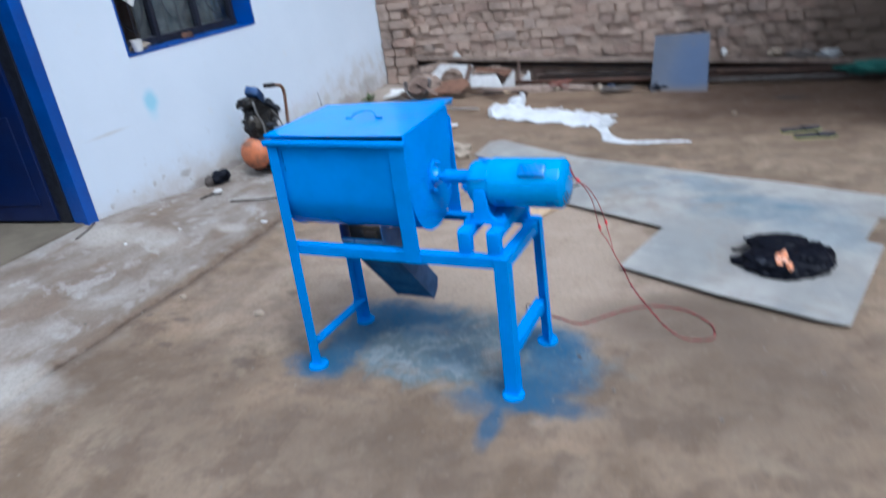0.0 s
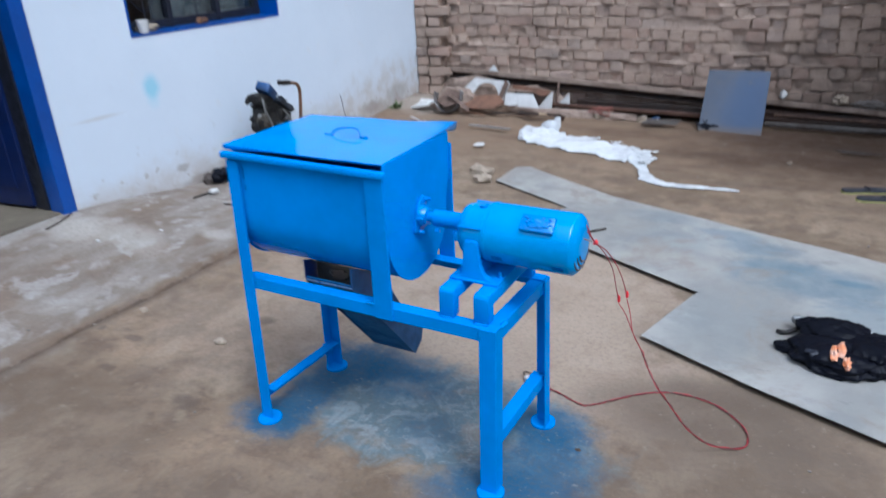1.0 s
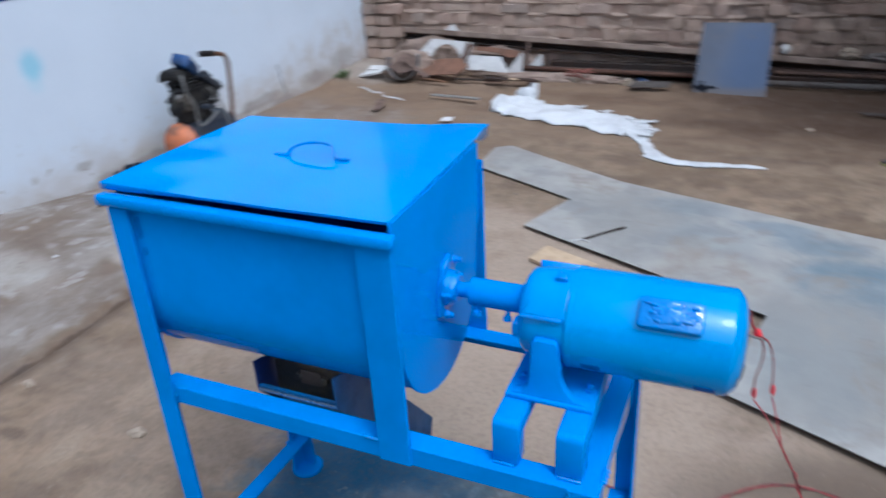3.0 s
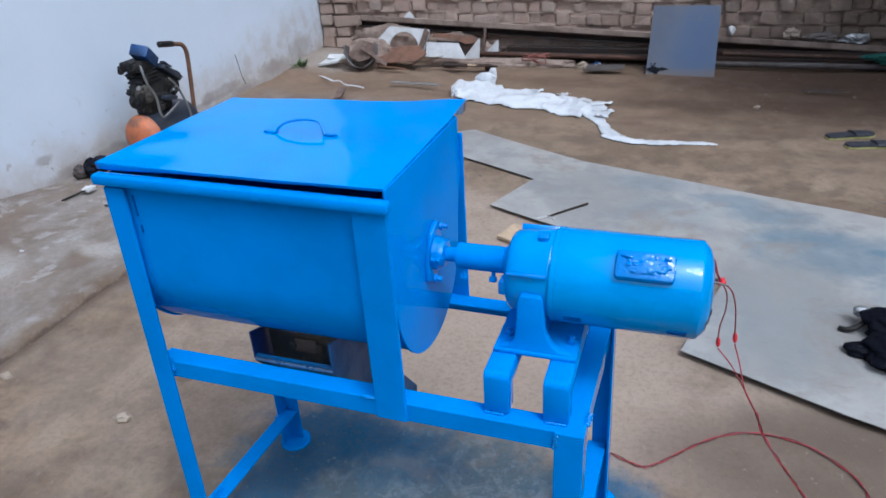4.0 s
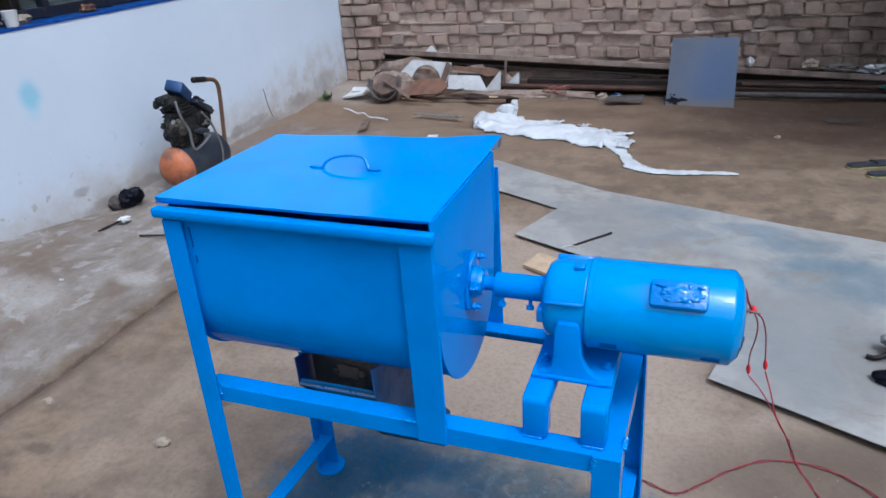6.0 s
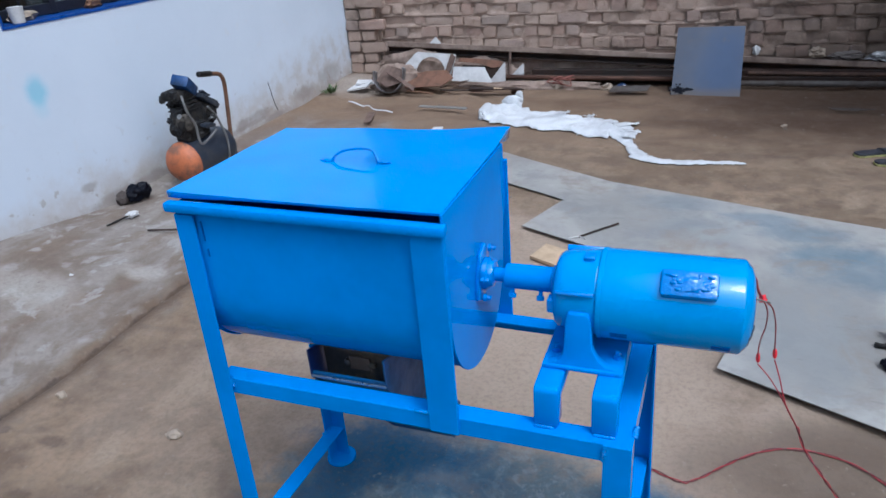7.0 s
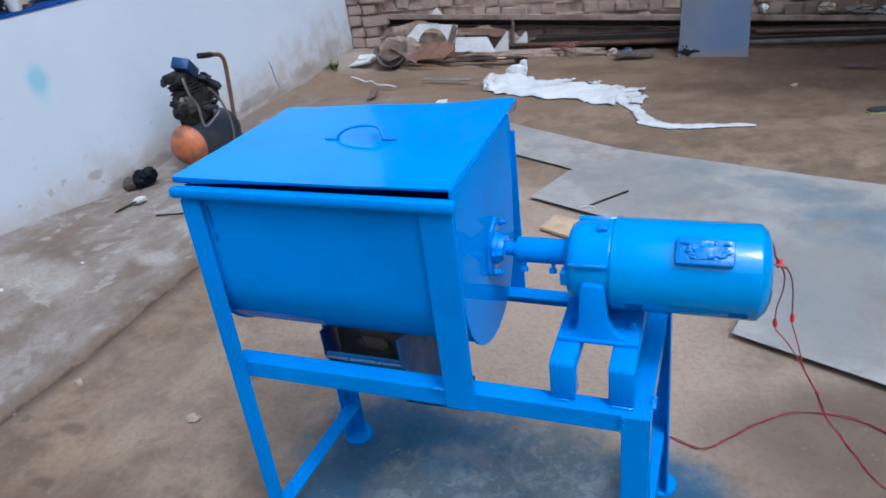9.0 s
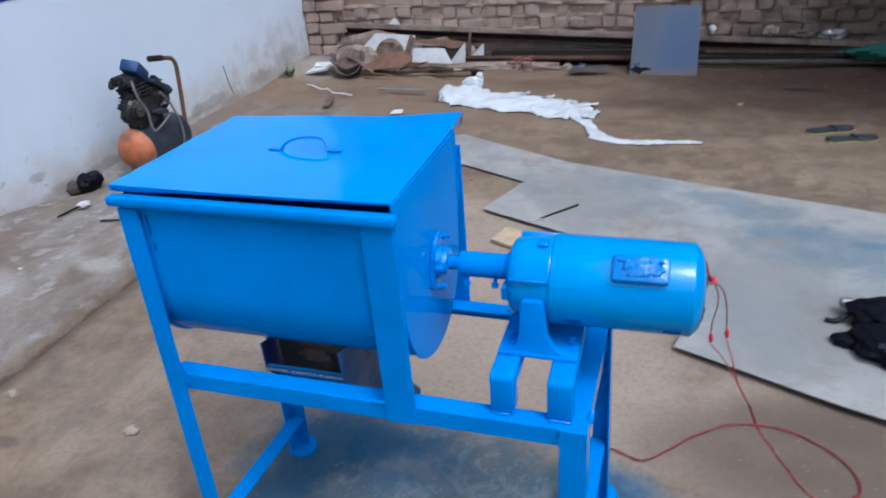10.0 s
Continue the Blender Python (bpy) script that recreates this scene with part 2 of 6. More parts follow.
    for cx, cy, rx, ry, amount in ((-1.31, 1.865, 0.11, 0.08, 0.95), (-1.26, 2.04, 0.09, 0.22, 0.85), (-1.22, 2.24, 0.17, 0.11, 0.9), (-1.08, 2.26, 0.12, 0.05, 0.7), (-0.50, 2.19, 0.13, 0.10, 0.85),
                                   (-0.52, 1.87, 0.13, 0.09, 0.9), (-0.44, 2.00, 0.13, 0.19, 0.75), (-0.55, 1.68, 0.035, 0.085, 0.8),
                                   (-1.10, 2.30, 0.20, 0.08, 0.5), (-1.00, 2.20, 0.17, 0.10, 0.55), (-0.80, 2.02, 0.10, 0.08, 0.35), (-0.62, 1.80, 0.12, 0.07, 0.5), (-0.40, 1.83, 0.14, 0.05, 0.6)):
        c = blend(t, calc(t, "MULTIPLY", spot(t, xyz, cx, cy, rx, ry, w4, 0.5), amount), c, (0.004, 0.072, 0.15))
    c = blend(t, step(t, grain, 0.4, 0.75, 0, 0.38), c, (0.100, 0.078, 0.060))
    c = blend(t, step(t, noise_of(t, v, 34, 5, 0.75), 0.60, 0.68, 0, 0.35), c, (0.30, 0.255, 0.21))
    c = blend(t, step(t, fleck, 0.66, 0.76, 0, 0.45), c, (0.348, 0.321, 0.288))
    feed(t, c, b.inputs["Base Color"])
    feed(t, step(t, mid, 0.3, 0.7, 0.72, 0.95), b.inputs["Roughness"])
    relief(t, b, calc(t, "ADD", calc(t, "ADD", calc(t, "MULTIPLY", big, 1.2), mid), calc(t, "MULTIPLY", grain, 0.6)), 0.55, 0.010)
    return m


def whitewash():
    m, t, b = material("stained_whitewash")
    v = coords(t)
    xyz = split(t, v)
    big, mid, grain = noise_of(t, v, 1.3, 6, 0.6), noise_of(t, v, 8, 6, 0.65), noise_of(t, v, 70, 4, 0.65)
    c = blend(t, step(t, big, 0.35, 0.7), (0.595, 0.662, 0.743), (0.56, 0.627, 0.708))
    c = blend(t, step(t, mid, 0.60, 0.74, 0, 0.25), c, (0.60, 0.58, 0.55))
    # rising damp and flaked plaster along the foot
    height = calc(t, "ADD", xyz[2], calc(t, "MULTIPLY", calc(t, "SUBTRACT", noise_of(t, v, 5, 7, 0.7), 0.5), 0.34))
    c = blend(t, step(t, height, 0.02, 0.34, 0.75, 0), c, (0.50, 0.475, 0.45))
    c = blend(t, step(t, height, 0.05, 0.13, 0.8, 0), c, (0.30, 0.255, 0.215))
    flaked = calc(t, "MULTIPLY", step(t, noise_of(t, v, 6.5, 5, 0.6), 0.49, 0.55), calc(t, "MULTIPLY", step(t, xyz[2], 0.07, 0.22, 1, 0), step(t, xyz[1], 3.2, 4.8, 0.35, 1)))
    c = blend(t, calc(t, "MULTIPLY", flaked, 0.75), c, (0.36, 0.30, 0.255))
    # grime climbing towards the brick pier, small chips and dark spots
    climb = calc(t, "SUBTRACT", height, step(t, xyz[1], 3.6, 6.2, 0.0, 0.26))
    c = blend(t, calc(t, "MULTIPLY", step(t, climb, 0.02, 0.30, 0.7, 0), step(t, mid, 0.40, 0.62, 0.35, 1)), c, (0.43, 0.40, 0.37))
    chips = calc(t, "MULTIPLY", step(t, noise_of(t, v, 17, 4, 0.6), 0.64, 0.69), step(t, xyz[2], 0.12, 0.45, 0.7, 0.03))
    c = blend(t, chips, c, (0.33, 0.30, 0.27))
    # two faint sprayed paint tests and a scuff
    w = calc(t, "MULTIPLY", calc(t, "SUBTRACT", noise_of(t, v, 14, 4, 0.6), 0.5), 0.8)
    yz = (xyz[1], xyz[2])
    c = blend(t, calc(t, "MULTIPLY", spot(t, yz, 3.305, 0.685, 0.052, 0.062, w, 0.55), 0.6), c, (0.13, 0.50, 0.66))
    c = blend(t, calc(t, "MULTIPLY", spot(t, yz, 3.30, 0.615, 0.04, 0.05, w, 0.6), 0.22), c, (0.25, 0.58, 0.70))
    c = blend(t, calc(t, "MULTIPLY", spot(t, yz, 2.93, 0.585, 0.13, 0.010, w, 0.6), 0.4), c, (0.42, 0.38, 0.34))
    for cy, cz, ry, rz, amount in ((4.737, 0.100, 0.07, 0.035, 0.75), (4.95, 0.115, 0.12, 0.030, 0.6), (4.86, 0.080, 0.16, 0.014, 0.6), (5.12, 0.055, 0.12, 0.025, 0.7), (4.60, 0.075, 0.10, 0.02, 0.6),
                                   (3.417, 0.170, 0.05, 0.022, 0.6), (3.86, 0.070, 0.11, 0.030, 0.7), (3.62, 0.060, 0.20, 0.030, 0.6), (5.55, 0.11, 0.14, 0.05, 0.6), (5.95, 0.16, 0.16, 0.07, 0.5)):
        c = blend(t, calc(t, "MULTIPLY", spot(t, yz, cy, cz, ry, rz, calc(t, "MULTIPLY", w, 1.6), 0.45), amount), c, (0.27, 0.235, 0.21))
    feed(t, c, b.inputs["Base Color"])
    b.inputs["Roughness"].default_value = 0.85
    relief(t, b, calc(t, "ADD", calc(t, "MULTIPLY", big, 3.0), calc(t, "ADD", calc(t, "MULTIPLY", mid, 0.6), calc(t, "MULTIPLY", grain, 0.12))), 0.28, 0.010)
    return m


def grimy_shaded(t, c, place):
    """Soot and old damp marks over brick and mortar alike, plus painted shade rightwards."""
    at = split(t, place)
    mottle = noise_of(t, place, 1.6, 6, 0.68, 0.6)
    # rising x darkens the colour, standing in for shade at that end
    c = blend(t, step(t, calc(t, "ADD", mottle, step(t, at[0], -0.8, 0.9, 0, 0.20)), 0.52, 0.74, 0, 0.6), c, (0.120, 0.090, 0.072))
    c = blend(t, calc(t, "MULTIPLY", step(t, at[0], -0.45, 0.7, 0.04, 0.62), step(t, mottle, 0.30, 0.58, 0.45, 1)), c, (0.150, 0.112, 0.080))
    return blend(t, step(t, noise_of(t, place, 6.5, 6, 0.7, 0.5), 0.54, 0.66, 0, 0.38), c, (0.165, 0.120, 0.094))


def mortar_material():
    m, t, b = material("dry_mud_mortar_face")
    place = t.nodes.new("ShaderNodeNewGeometry").outputs["Position"]
    mid, grain = noise_of(t, place, 16, 6, 0.7), noise_of(t, place, 85, 4, 0.7)
    c = blend(t, step(t, mid, 0.40, 0.64), (0.425, 0.325, 0.260), (0.330, 0.248, 0.197))
    c = blend(t, step(t, grain, 0.45, 0.75, 0, 0.4), c, (0.240, 0.178, 0.138))
    feed(t, grimy_shaded(t, c, place), b.inputs["Base Color"])
    b.inputs["Roughness"].default_value = 0.95
    relief(t, b, calc(t, "ADD", mid, calc(t, "MULTIPLY", grain, 0.5)), 0.9, 0.012)
    return m


def brick_material(name, island):
    m, t, b = material(name)
    v = coords(t, kind="Object" if island else "Generated")
    if island:
        g = t.nodes.new("ShaderNodeNewGeometry").outputs["Random Per Island"]
    else:
        g = t.nodes.new("ShaderNodeObjectInfo").outputs["Random"]
    place = t.nodes.new("ShaderNodeNewGeometry").outputs["Position"]
    r = t.nodes.new("ShaderNodeValToRGB")
    r.color_ramp.elements[0].color, r.color_ramp.elements[1].color = (0.370, 0.250, 0.195, 1), (0.500, 0.390, 0.310, 1)
    for at, col in ((0.15, (0.440, 0.335, 0.265, 1)), (0.40, (0.400, 0.265, 0.210, 1)), (0.55, (0.300, 0.245, 0.215, 1)), (0.62, (0.480, 0.365, 0.285, 1)), (0.85, (0.410, 0.305, 0.245, 1))):
        r.color_ramp.elements.new(at).color = col
    t.links.new(g, r.inputs[0])
    mid, grain, dust = noise_of(t, place, 14, 6, 0.7), noise_of(t, place, 80, 4, 0.7), noise_of(t, place, 2.2, 6, 0.65)
    c = blend(t, step(t, mid, 0.42, 0.66, 0.15, 0.7), r.outputs[0], (0.425, 0.328, 0.262))
    c = blend(t, step(t, dust, 0.46, 0.70, 0, 0.35), c, (0.270, 0.213, 0.178))
    c = blend(t, step(t, grain, 0.5, 0.75, 0, 0.4), c, (0.245, 0.178, 0.138))
    c = grimy_shaded(t, c, place)
    feed(t, c, b.inputs["Base Color"])
    b.inputs["Roughness"].default_value = 0.92
    relief(t, b, calc(t, "ADD", mid, calc(t, "MULTIPLY", grain, 0.6)), 0.9, 0.012)
    return m


GROUND, WHITEWASH = ground_material(), whitewash()
CRACK = simple("dark_crack_dirt", (0.085, 0.06, 0.045), 0.95, 0, 0.4, 30, 0.6, 0.004)
BRICK, BRICK_STUFF = brick_material("weathered_brick", False), brick_material("weathered_brick_mass", True)
MORTAR_FACE = mortar_material()
MORTAR = simple("dry_mud_mortar", (0.345, 0.262, 0.208), 0.95, 0, 0.3, 9, 0.6, 0.008)


def primed_plate():
    m, t, b = material("grey_blue_primer")
    place = t.nodes.new("ShaderNodeNewGeometry").outputs["Position"]
    xyz = split(t, place)
    big, mid, grain = noise_of(t, place, 3.0, 5, 0.6), noise_of(t, place, 14, 5, 0.65), noise_of(t, place, 120, 3, 0.6)
    c = blend(t, step(t, big, 0.36, 0.64), (0.100, 0.110, 0.132), (0.078, 0.092, 0.125))
    w = calc(t, "MULTIPLY", calc(t, "SUBTRACT", mid, 0.5), 0.9)
    for cx, cz, rx, rz, amount in ((-0.36, 0.17, 0.19, 0.20, 0.75), (-0.34, 0.36, 0.12, 0.10, 0.45)):
        c = blend(t, calc(t, "MULTIPLY", spot(t, (xyz[0], xyz[2]), cx, cz, rx, rz, w, 0.8), amount), c, (0.048, 0.090, 0.185))
    c = blend(t, step(t, mid, 0.58, 0.72, 0, 0.35), c, (0.125, 0.120, 0.118))
    c = blend(t, step(t, xyz[2], 0.02, 0.07, 0.55, 0), c, (0.135, 0.105, 0.080))
    feed(t, c, b.inputs["Base Color"])
    feed(t, step(t, mid, 0.3, 0.7, 0.42, 0.62), b.inputs["Roughness"])
    relief(t, b, calc(t, "ADD", mid, calc(t, "MULTIPLY", grain, 0.3)), 0.2, 0.002)
    return m


PLATE = primed_plate()
PLASTIC = simple("torn_white_plastic", (0.64, 0.66, 0.675), 0.42, 0, 0.12, 6, 0.5, 0.008, second=(0.50, 0.515, 0.53))
BLACK = simple("black_plastic_bag", (0.003, 0.004, 0.009), 0.5, 0, 0.3, 9, 0.3, 0.006)
BLACK.node_tree.nodes["Principled BSDF"].inputs["Specular IOR Level"].default_value = 0.12
BLACK_DULL = simple("greasy_black_metal", (0.018, 0.018, 0.02), 0.5, 0.4, 0.4, 16, 0.5, 0.004, second=(0.030, 0.026, 0.022))
BLACK_DULL.node_tree.nodes["Principled BSDF"].inputs["Specular IOR Level"].default_value = 0.25
NAVY = simple("navy_painted_casing", (0.010, 0.060, 0.190), 0.45, 0.1, 0.4, 14, second=(0.006, 0.018, 0.05))
ORANGE = simple("faded_orange_enamel", (0.48, 0.145, 0.055), 0.6, 0.05, 0.3, 14, 0.3, second=(0.17, 0.085, 0.055))
RUST = simple("rusty_steel", (0.095, 0.045, 0.028), 0.85, 0.2, 0.4, 7, 0.6, 0.004, second=(0.06, 0.032, 0.022))
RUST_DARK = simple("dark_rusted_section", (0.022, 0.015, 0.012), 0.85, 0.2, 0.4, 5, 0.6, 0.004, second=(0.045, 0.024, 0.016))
BROWN_TUBE = simple("rust_brown_tube", (0.20, 0.105, 0.06), 0.5, 0.3, 0.35, 20, 0.3)
ALU = simple("dull_aluminium_pipe", (0.42, 0.43, 0.43), 0.42, 0.7, 0.25, 20, 0.3)
GREY_PIPE = simple("dusty_grey_pipe", (0.20, 0.175, 0.155), 0.7, 0.2, 0.3, 6, 0.4)
PIPE_DARK = simple("dirt_grey_pipe", (0.095, 0.085, 0.078), 0.75, 0.2, 0.35, 8, 0.4, second=(0.06, 0.045, 0.038))
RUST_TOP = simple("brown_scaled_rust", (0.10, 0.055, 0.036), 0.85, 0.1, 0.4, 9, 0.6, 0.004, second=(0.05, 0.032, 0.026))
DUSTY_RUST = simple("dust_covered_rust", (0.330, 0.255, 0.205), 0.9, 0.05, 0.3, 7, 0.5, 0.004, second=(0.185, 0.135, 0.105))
WHITE_BITS = simple("dirty_white_board", (0.60, 0.60, 0.59), 0.75, 0, 0.2, 9, 0.4)
STONE = simple("pale_stone", (0.36, 0.295, 0.225), 0.9, 0, 0.3, 18, 0.6, 0.004)
CARD = simple("tan_cardboard", (0.50, 0.37, 0.24), 0.85, 0, 0.2, 12, 0.3)
RED_WIRE = simple("red_wire_insulation", (0.31, 0.020, 0.032), 0.45, 0, 0.25, 30, 0.1, 0.001, second=(0.38, 0.035, 0.04))
DARK_WIRE = simple("dark_crimson_wire_insulation", (0.125, 0.014, 0.022), 0.45, 0, 0.3, 30, 0.1, 0.001)
RED_TAPE = simple("bright_red_tape", (0.80, 0.025, 0.04), 0.4, 0, 0.15, 40, 0.2, 0.001)
RUBBER = simple("dark_navy_rubber", (0.026, 0.028, 0.038), 0.7, 0, 0.3, 15, 0.4)
SOLE = simple("dull_yellow_sole", (0.36, 0.35, 0.13), 0.75, 0, 0.3, 20, 0.3)
TEAL = simple("teal_woven_sack", (0.022, 0.15, 0.12), 0.7, 0, 0.3, 10, 0.6, 0.01)
LEAF = simple("dusty_green_leaf", (0.075, 0.115, 0.035), 0.6, 0, 0.4, 25, 0.2)
PEACH = simple("orange_printed_wrapper", (0.72, 0.24, 0.09), 0.5, 0, 0.3, 30, 0.3, second=(0.70, 0.45, 0.34))
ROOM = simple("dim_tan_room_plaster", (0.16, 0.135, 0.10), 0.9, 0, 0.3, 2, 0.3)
DARK_BAR = simple("near_black_bar", (0.018, 0.022, 0.035), 0.45, 0.3, 0.3, 20, 0.2)


def glass():
    m, t, b = material("dusty_window_glass")
    feed(t, blend(t, step(t, noise_of(t, coords(t), 5, 6, 0.7), 0.4, 0.7), (0.75, 0.80, 0.82), (0.55, 0.57, 0.56)), b.inputs["Base Color"])
    b.inputs["Transmission Weight"].default_value, b.inputs["Roughness"].default_value, b.inputs["IOR"].default_value = 1.0, 0.04, 1.45
    return m


GLASS = glass()
CURTAIN = simple("faded_grey_green_cloth", (0.155, 0.18, 0.19), 0.9, 0, 0.3, 8, 0.4, 0.004, second=(0.08, 0.10, 0.115))


# ---- mesh helpers ----
def thing(name, label, category, at=(0, 0, 0), group="", kind=""):
    ob = new(name)
    ob.empty_display_size = 0.05
    ob.location = at
    return tagged(ob, label, category, group, kind)


def origin_of(ob):
    m = Matrix.Translation(ob.location)
    return m if ob.parent is None else origin_of(ob.parent) @ ob.matrix_parent_inverse @ m


def part(name, bm, mat, parent=None, label="", smooth=None):
    """Links a bmesh, given in world places, as one mesh object under a thing or a part."""
    bmesh.ops.recalc_face_normals(bm, faces=bm.faces)
    me = bpy.data.meshes.new(name)
    bm.to_mesh(me)
    bm.free()
    me.materials.append(mat)
    if smooth is not None:
        me.shade_smooth()
        me.set_sharp_from_angle(angle=radians(smooth))
    ob = new(name, me)
    if parent is not None:
        ob.parent = parent
        ob.matrix_parent_inverse = origin_of(parent).inverted()
    return tagged(ob, label) if label else ob


def box(bm, x0, x1, y0, y1, z0, z1, round_by=0.0):
    vs = [bm.verts.new((x, y, z)) for x in (x0, x1) for y in (y0, y1) for z in (z0, z1)]
    fs = [bm.faces.new([vs[i] for i in q]) for q in ((0, 1, 3, 2), (4, 6, 7, 5), (0, 4, 5, 1), (2, 3, 7, 6), (0, 2, 6, 4), (1, 5, 7, 3))]
    if round_by:
        bmesh.ops.recalc_face_normals(bm, faces=fs)
        bmesh.ops.bevel(bm, geom=list({e for f in fs for e in f.edges}), offset=round_by, segments=2, profile=0.5, affect="EDGES")
    return bm


def prism(bm, poly, a, b, place):
    """A flat outline swept from a to b; place(u, v, w) turns outline and depth into a point."""
    lo, hi = [bm.verts.new(place(u, v, a)) for u, v in poly], [bm.verts.new(place(u, v, b)) for u, v in poly]
    n = len(poly)
    bm.faces.new(lo[::-1])
    bm.faces.new(hi)
    for i in range(n):
        bm.faces.new((lo[i], lo[(i + 1) % n], hi[(i + 1) % n], hi[i]))
    return bm


def soften(bm, by, segments=2):
    bmesh.ops.recalc_face_normals(bm, faces=bm.faces)
    sharp = [e for e in bm.edges if len(e.link_faces) == 2 and e.calc_face_angle(0) > 0.6]
    bmesh.ops.bevel(bm, geom=sharp, offset=by, segments=segments, profile=0.5, affect="EDGES", clamp_overlap=True)
    return bm


def lathe(bm, axis_from, axis_to, profile, seg=40):
    """A turned form: profile rows are (distance along the axis, radius)."""
    p0, d = Vector(axis_from), (Vector(axis_to) - Vector(axis_from)).normalized()
    u = d.orthogonal().normalized()
    w = d.cross(u)
    rings = []
    for s, r in profile:
        rings.append([bm.verts.new(p0 + d * s + (u * math.cos(2 * math.pi * k / seg) + w * math.sin(2 * math.pi * k / seg)) * max(r, 1e-4)) for k in range(seg)])
    for a, b in zip(rings, rings[1:]):
        for k in range(seg):
            bm.faces.new((a[k], a[(k + 1) % seg], b[(k + 1) % seg], b[k]))
    bm.faces.new(rings[0][::-1])
    bm.faces.new(rings[-1])
    return bm


def rod(bm, a, b, r, seg=12):
    return lathe(bm, a, b, ((0, r), ((Vector(b) - Vector(a)).length, r)), seg)


def curve_points(points, n):
    """Points of a smooth line through the given ones."""
    ps = [Vector(p) for p in points]
    ps = [ps[0] * 2 - ps[1]] + ps + [ps[-1] * 2 - ps[-2]]
    out = []
    for i in range(1, len(ps) - 2):
        for k in range(n):
            t = k / n
            a, b, c, d = ps[i - 1:i + 3]
            out.append(0.5 * (2 * b + (c - a) * t + (2 * a - 5 * b + 4 * c - d) * t * t + (3 * b - a - 3 * c + d) * t ** 3))
    return out + [ps[-2]]


def sweep(bm, points, r, seg=8):
    """A round bar or wire along a line of points."""
    ps = [Vector(p) for p in points]
    u = None
    rings = []
    for i, p in enumerate(ps):
        d = (ps[min(i + 1, len(ps) - 1)] - ps[max(i - 1, 0)]).normalized()
        u = d.orthogonal() if u is None else u - d * u.dot(d)
        u.normalize()
        w = d.cross(u)
        rings.append([bm.verts.new(p + (u * math.cos(2 * math.pi * k / seg) + w * math.sin(2 * math.pi * k / seg)) * r) for k in range(seg)])
    for a, b in zip(rings, rings[1:]):
        for k in range(seg):
            bm.faces.new((a[k], a[(k + 1) % seg], b[(k + 1) % seg], b[k]))
    bm.faces.new(rings[0][::-1])
    bm.faces.new(rings[-1])
    return bm


def angle_iron(bm, a, b, u, v, size=0.045, thick=0.005):
    """An L section from a to b; its outer corner runs on the line, its flanges point along u and v."""
    a, b, u, v = Vector(a), Vector(b), Vector(u).normalized(), Vector(v).normalized()
    d = b - a
    outline = ((0, 0), (size, 0), (size, thick), (thick, thick), (thick, size), (0, size))
    prism(bm, outline, 0, 1, lambda p, q, w: a + d * w + u * p + v * q)
    return soften(bm, 0.0016, 2)


def lump(bm, centre, radii, seed, rough=0.35, freq=4.0, flat=0.0, sub=4):
    """An uneven rounded mass that sits on the height flat."""
    made = bmesh.ops.create_icosphere(bm, subdivisions=sub, radius=1.0)["verts"]
    shift = Vector((seed * 3.7, seed * 1.9, seed * 2.3))
    for vert in made:
        p = vert.co.copy()
        k = 1 + rough * (noise.fractal(p * freq * 0.5 + shift, 0.8, 2.0, 4) + 0.6 * (abs(noise.noise(p * freq + shift)) - 0.25))
        q = Vector((p.x * radii[0], p.y * radii[1], p.z * radii[2])) * k + Vector(centre)
        q.z = max(q.z, flat)
        vert.co = q
    return bm


def sheet_of(bm, outline, z, thick, bow=0.0, seed=1, cell=0.06):
    """A thin flat plate with the given outline, lightly bowed, cut into small faces so that it can bend."""
    face = bm.faces.new([bm.verts.new((x, y, 0)) for x, y in outline])
    xs, ys = [p[0] for p in outline], [p[1] for p in outline]
    for axis, lo, hi in ((0, min(xs), max(xs)), (1, min(ys), max(ys))):
        k = lo + cell
        while k < hi - cell * 0.3:
            co, no = ((k, 0, 0), (1, 0, 0)) if axis == 0 else ((0, k, 0), (0, 1, 0))
            bmesh.ops.bisect_plane(bm, geom=bm.verts[:] + bm.edges[:] + bm.faces[:], plane_co=co, plane_no=no)
            k += cell
    for vert in bm.verts:
        vert.co.z = z + bow * (0.5 + noise.noise(Vector((vert.co.x * 2.1, vert.co.y * 2.1, seed))))
    top = bmesh.ops.extrude_face_region(bm, geom=bm.faces[:])
    for g in top["geom"]:
        if isinstance(g, bmesh.types.BMVert):
            g.co.z += thick
    return bm


def moved(bm, m):
    bmesh.ops.transform(bm, matrix=m, verts=bm.verts)
    return bm


def smoothstep(a, b, x):
    k = min(max((x - a) / (b - a), 0), 1)
    return k * k * (3 - 2 * k)


def step_x(y):
    """Where the worn edge of the apron runs."""
    return -2.403 + 0.012 * math.sin(3.1 * y) + 0.006 * math.sin(11 * y + 1) + 0.003 * math.sin(29 * y)


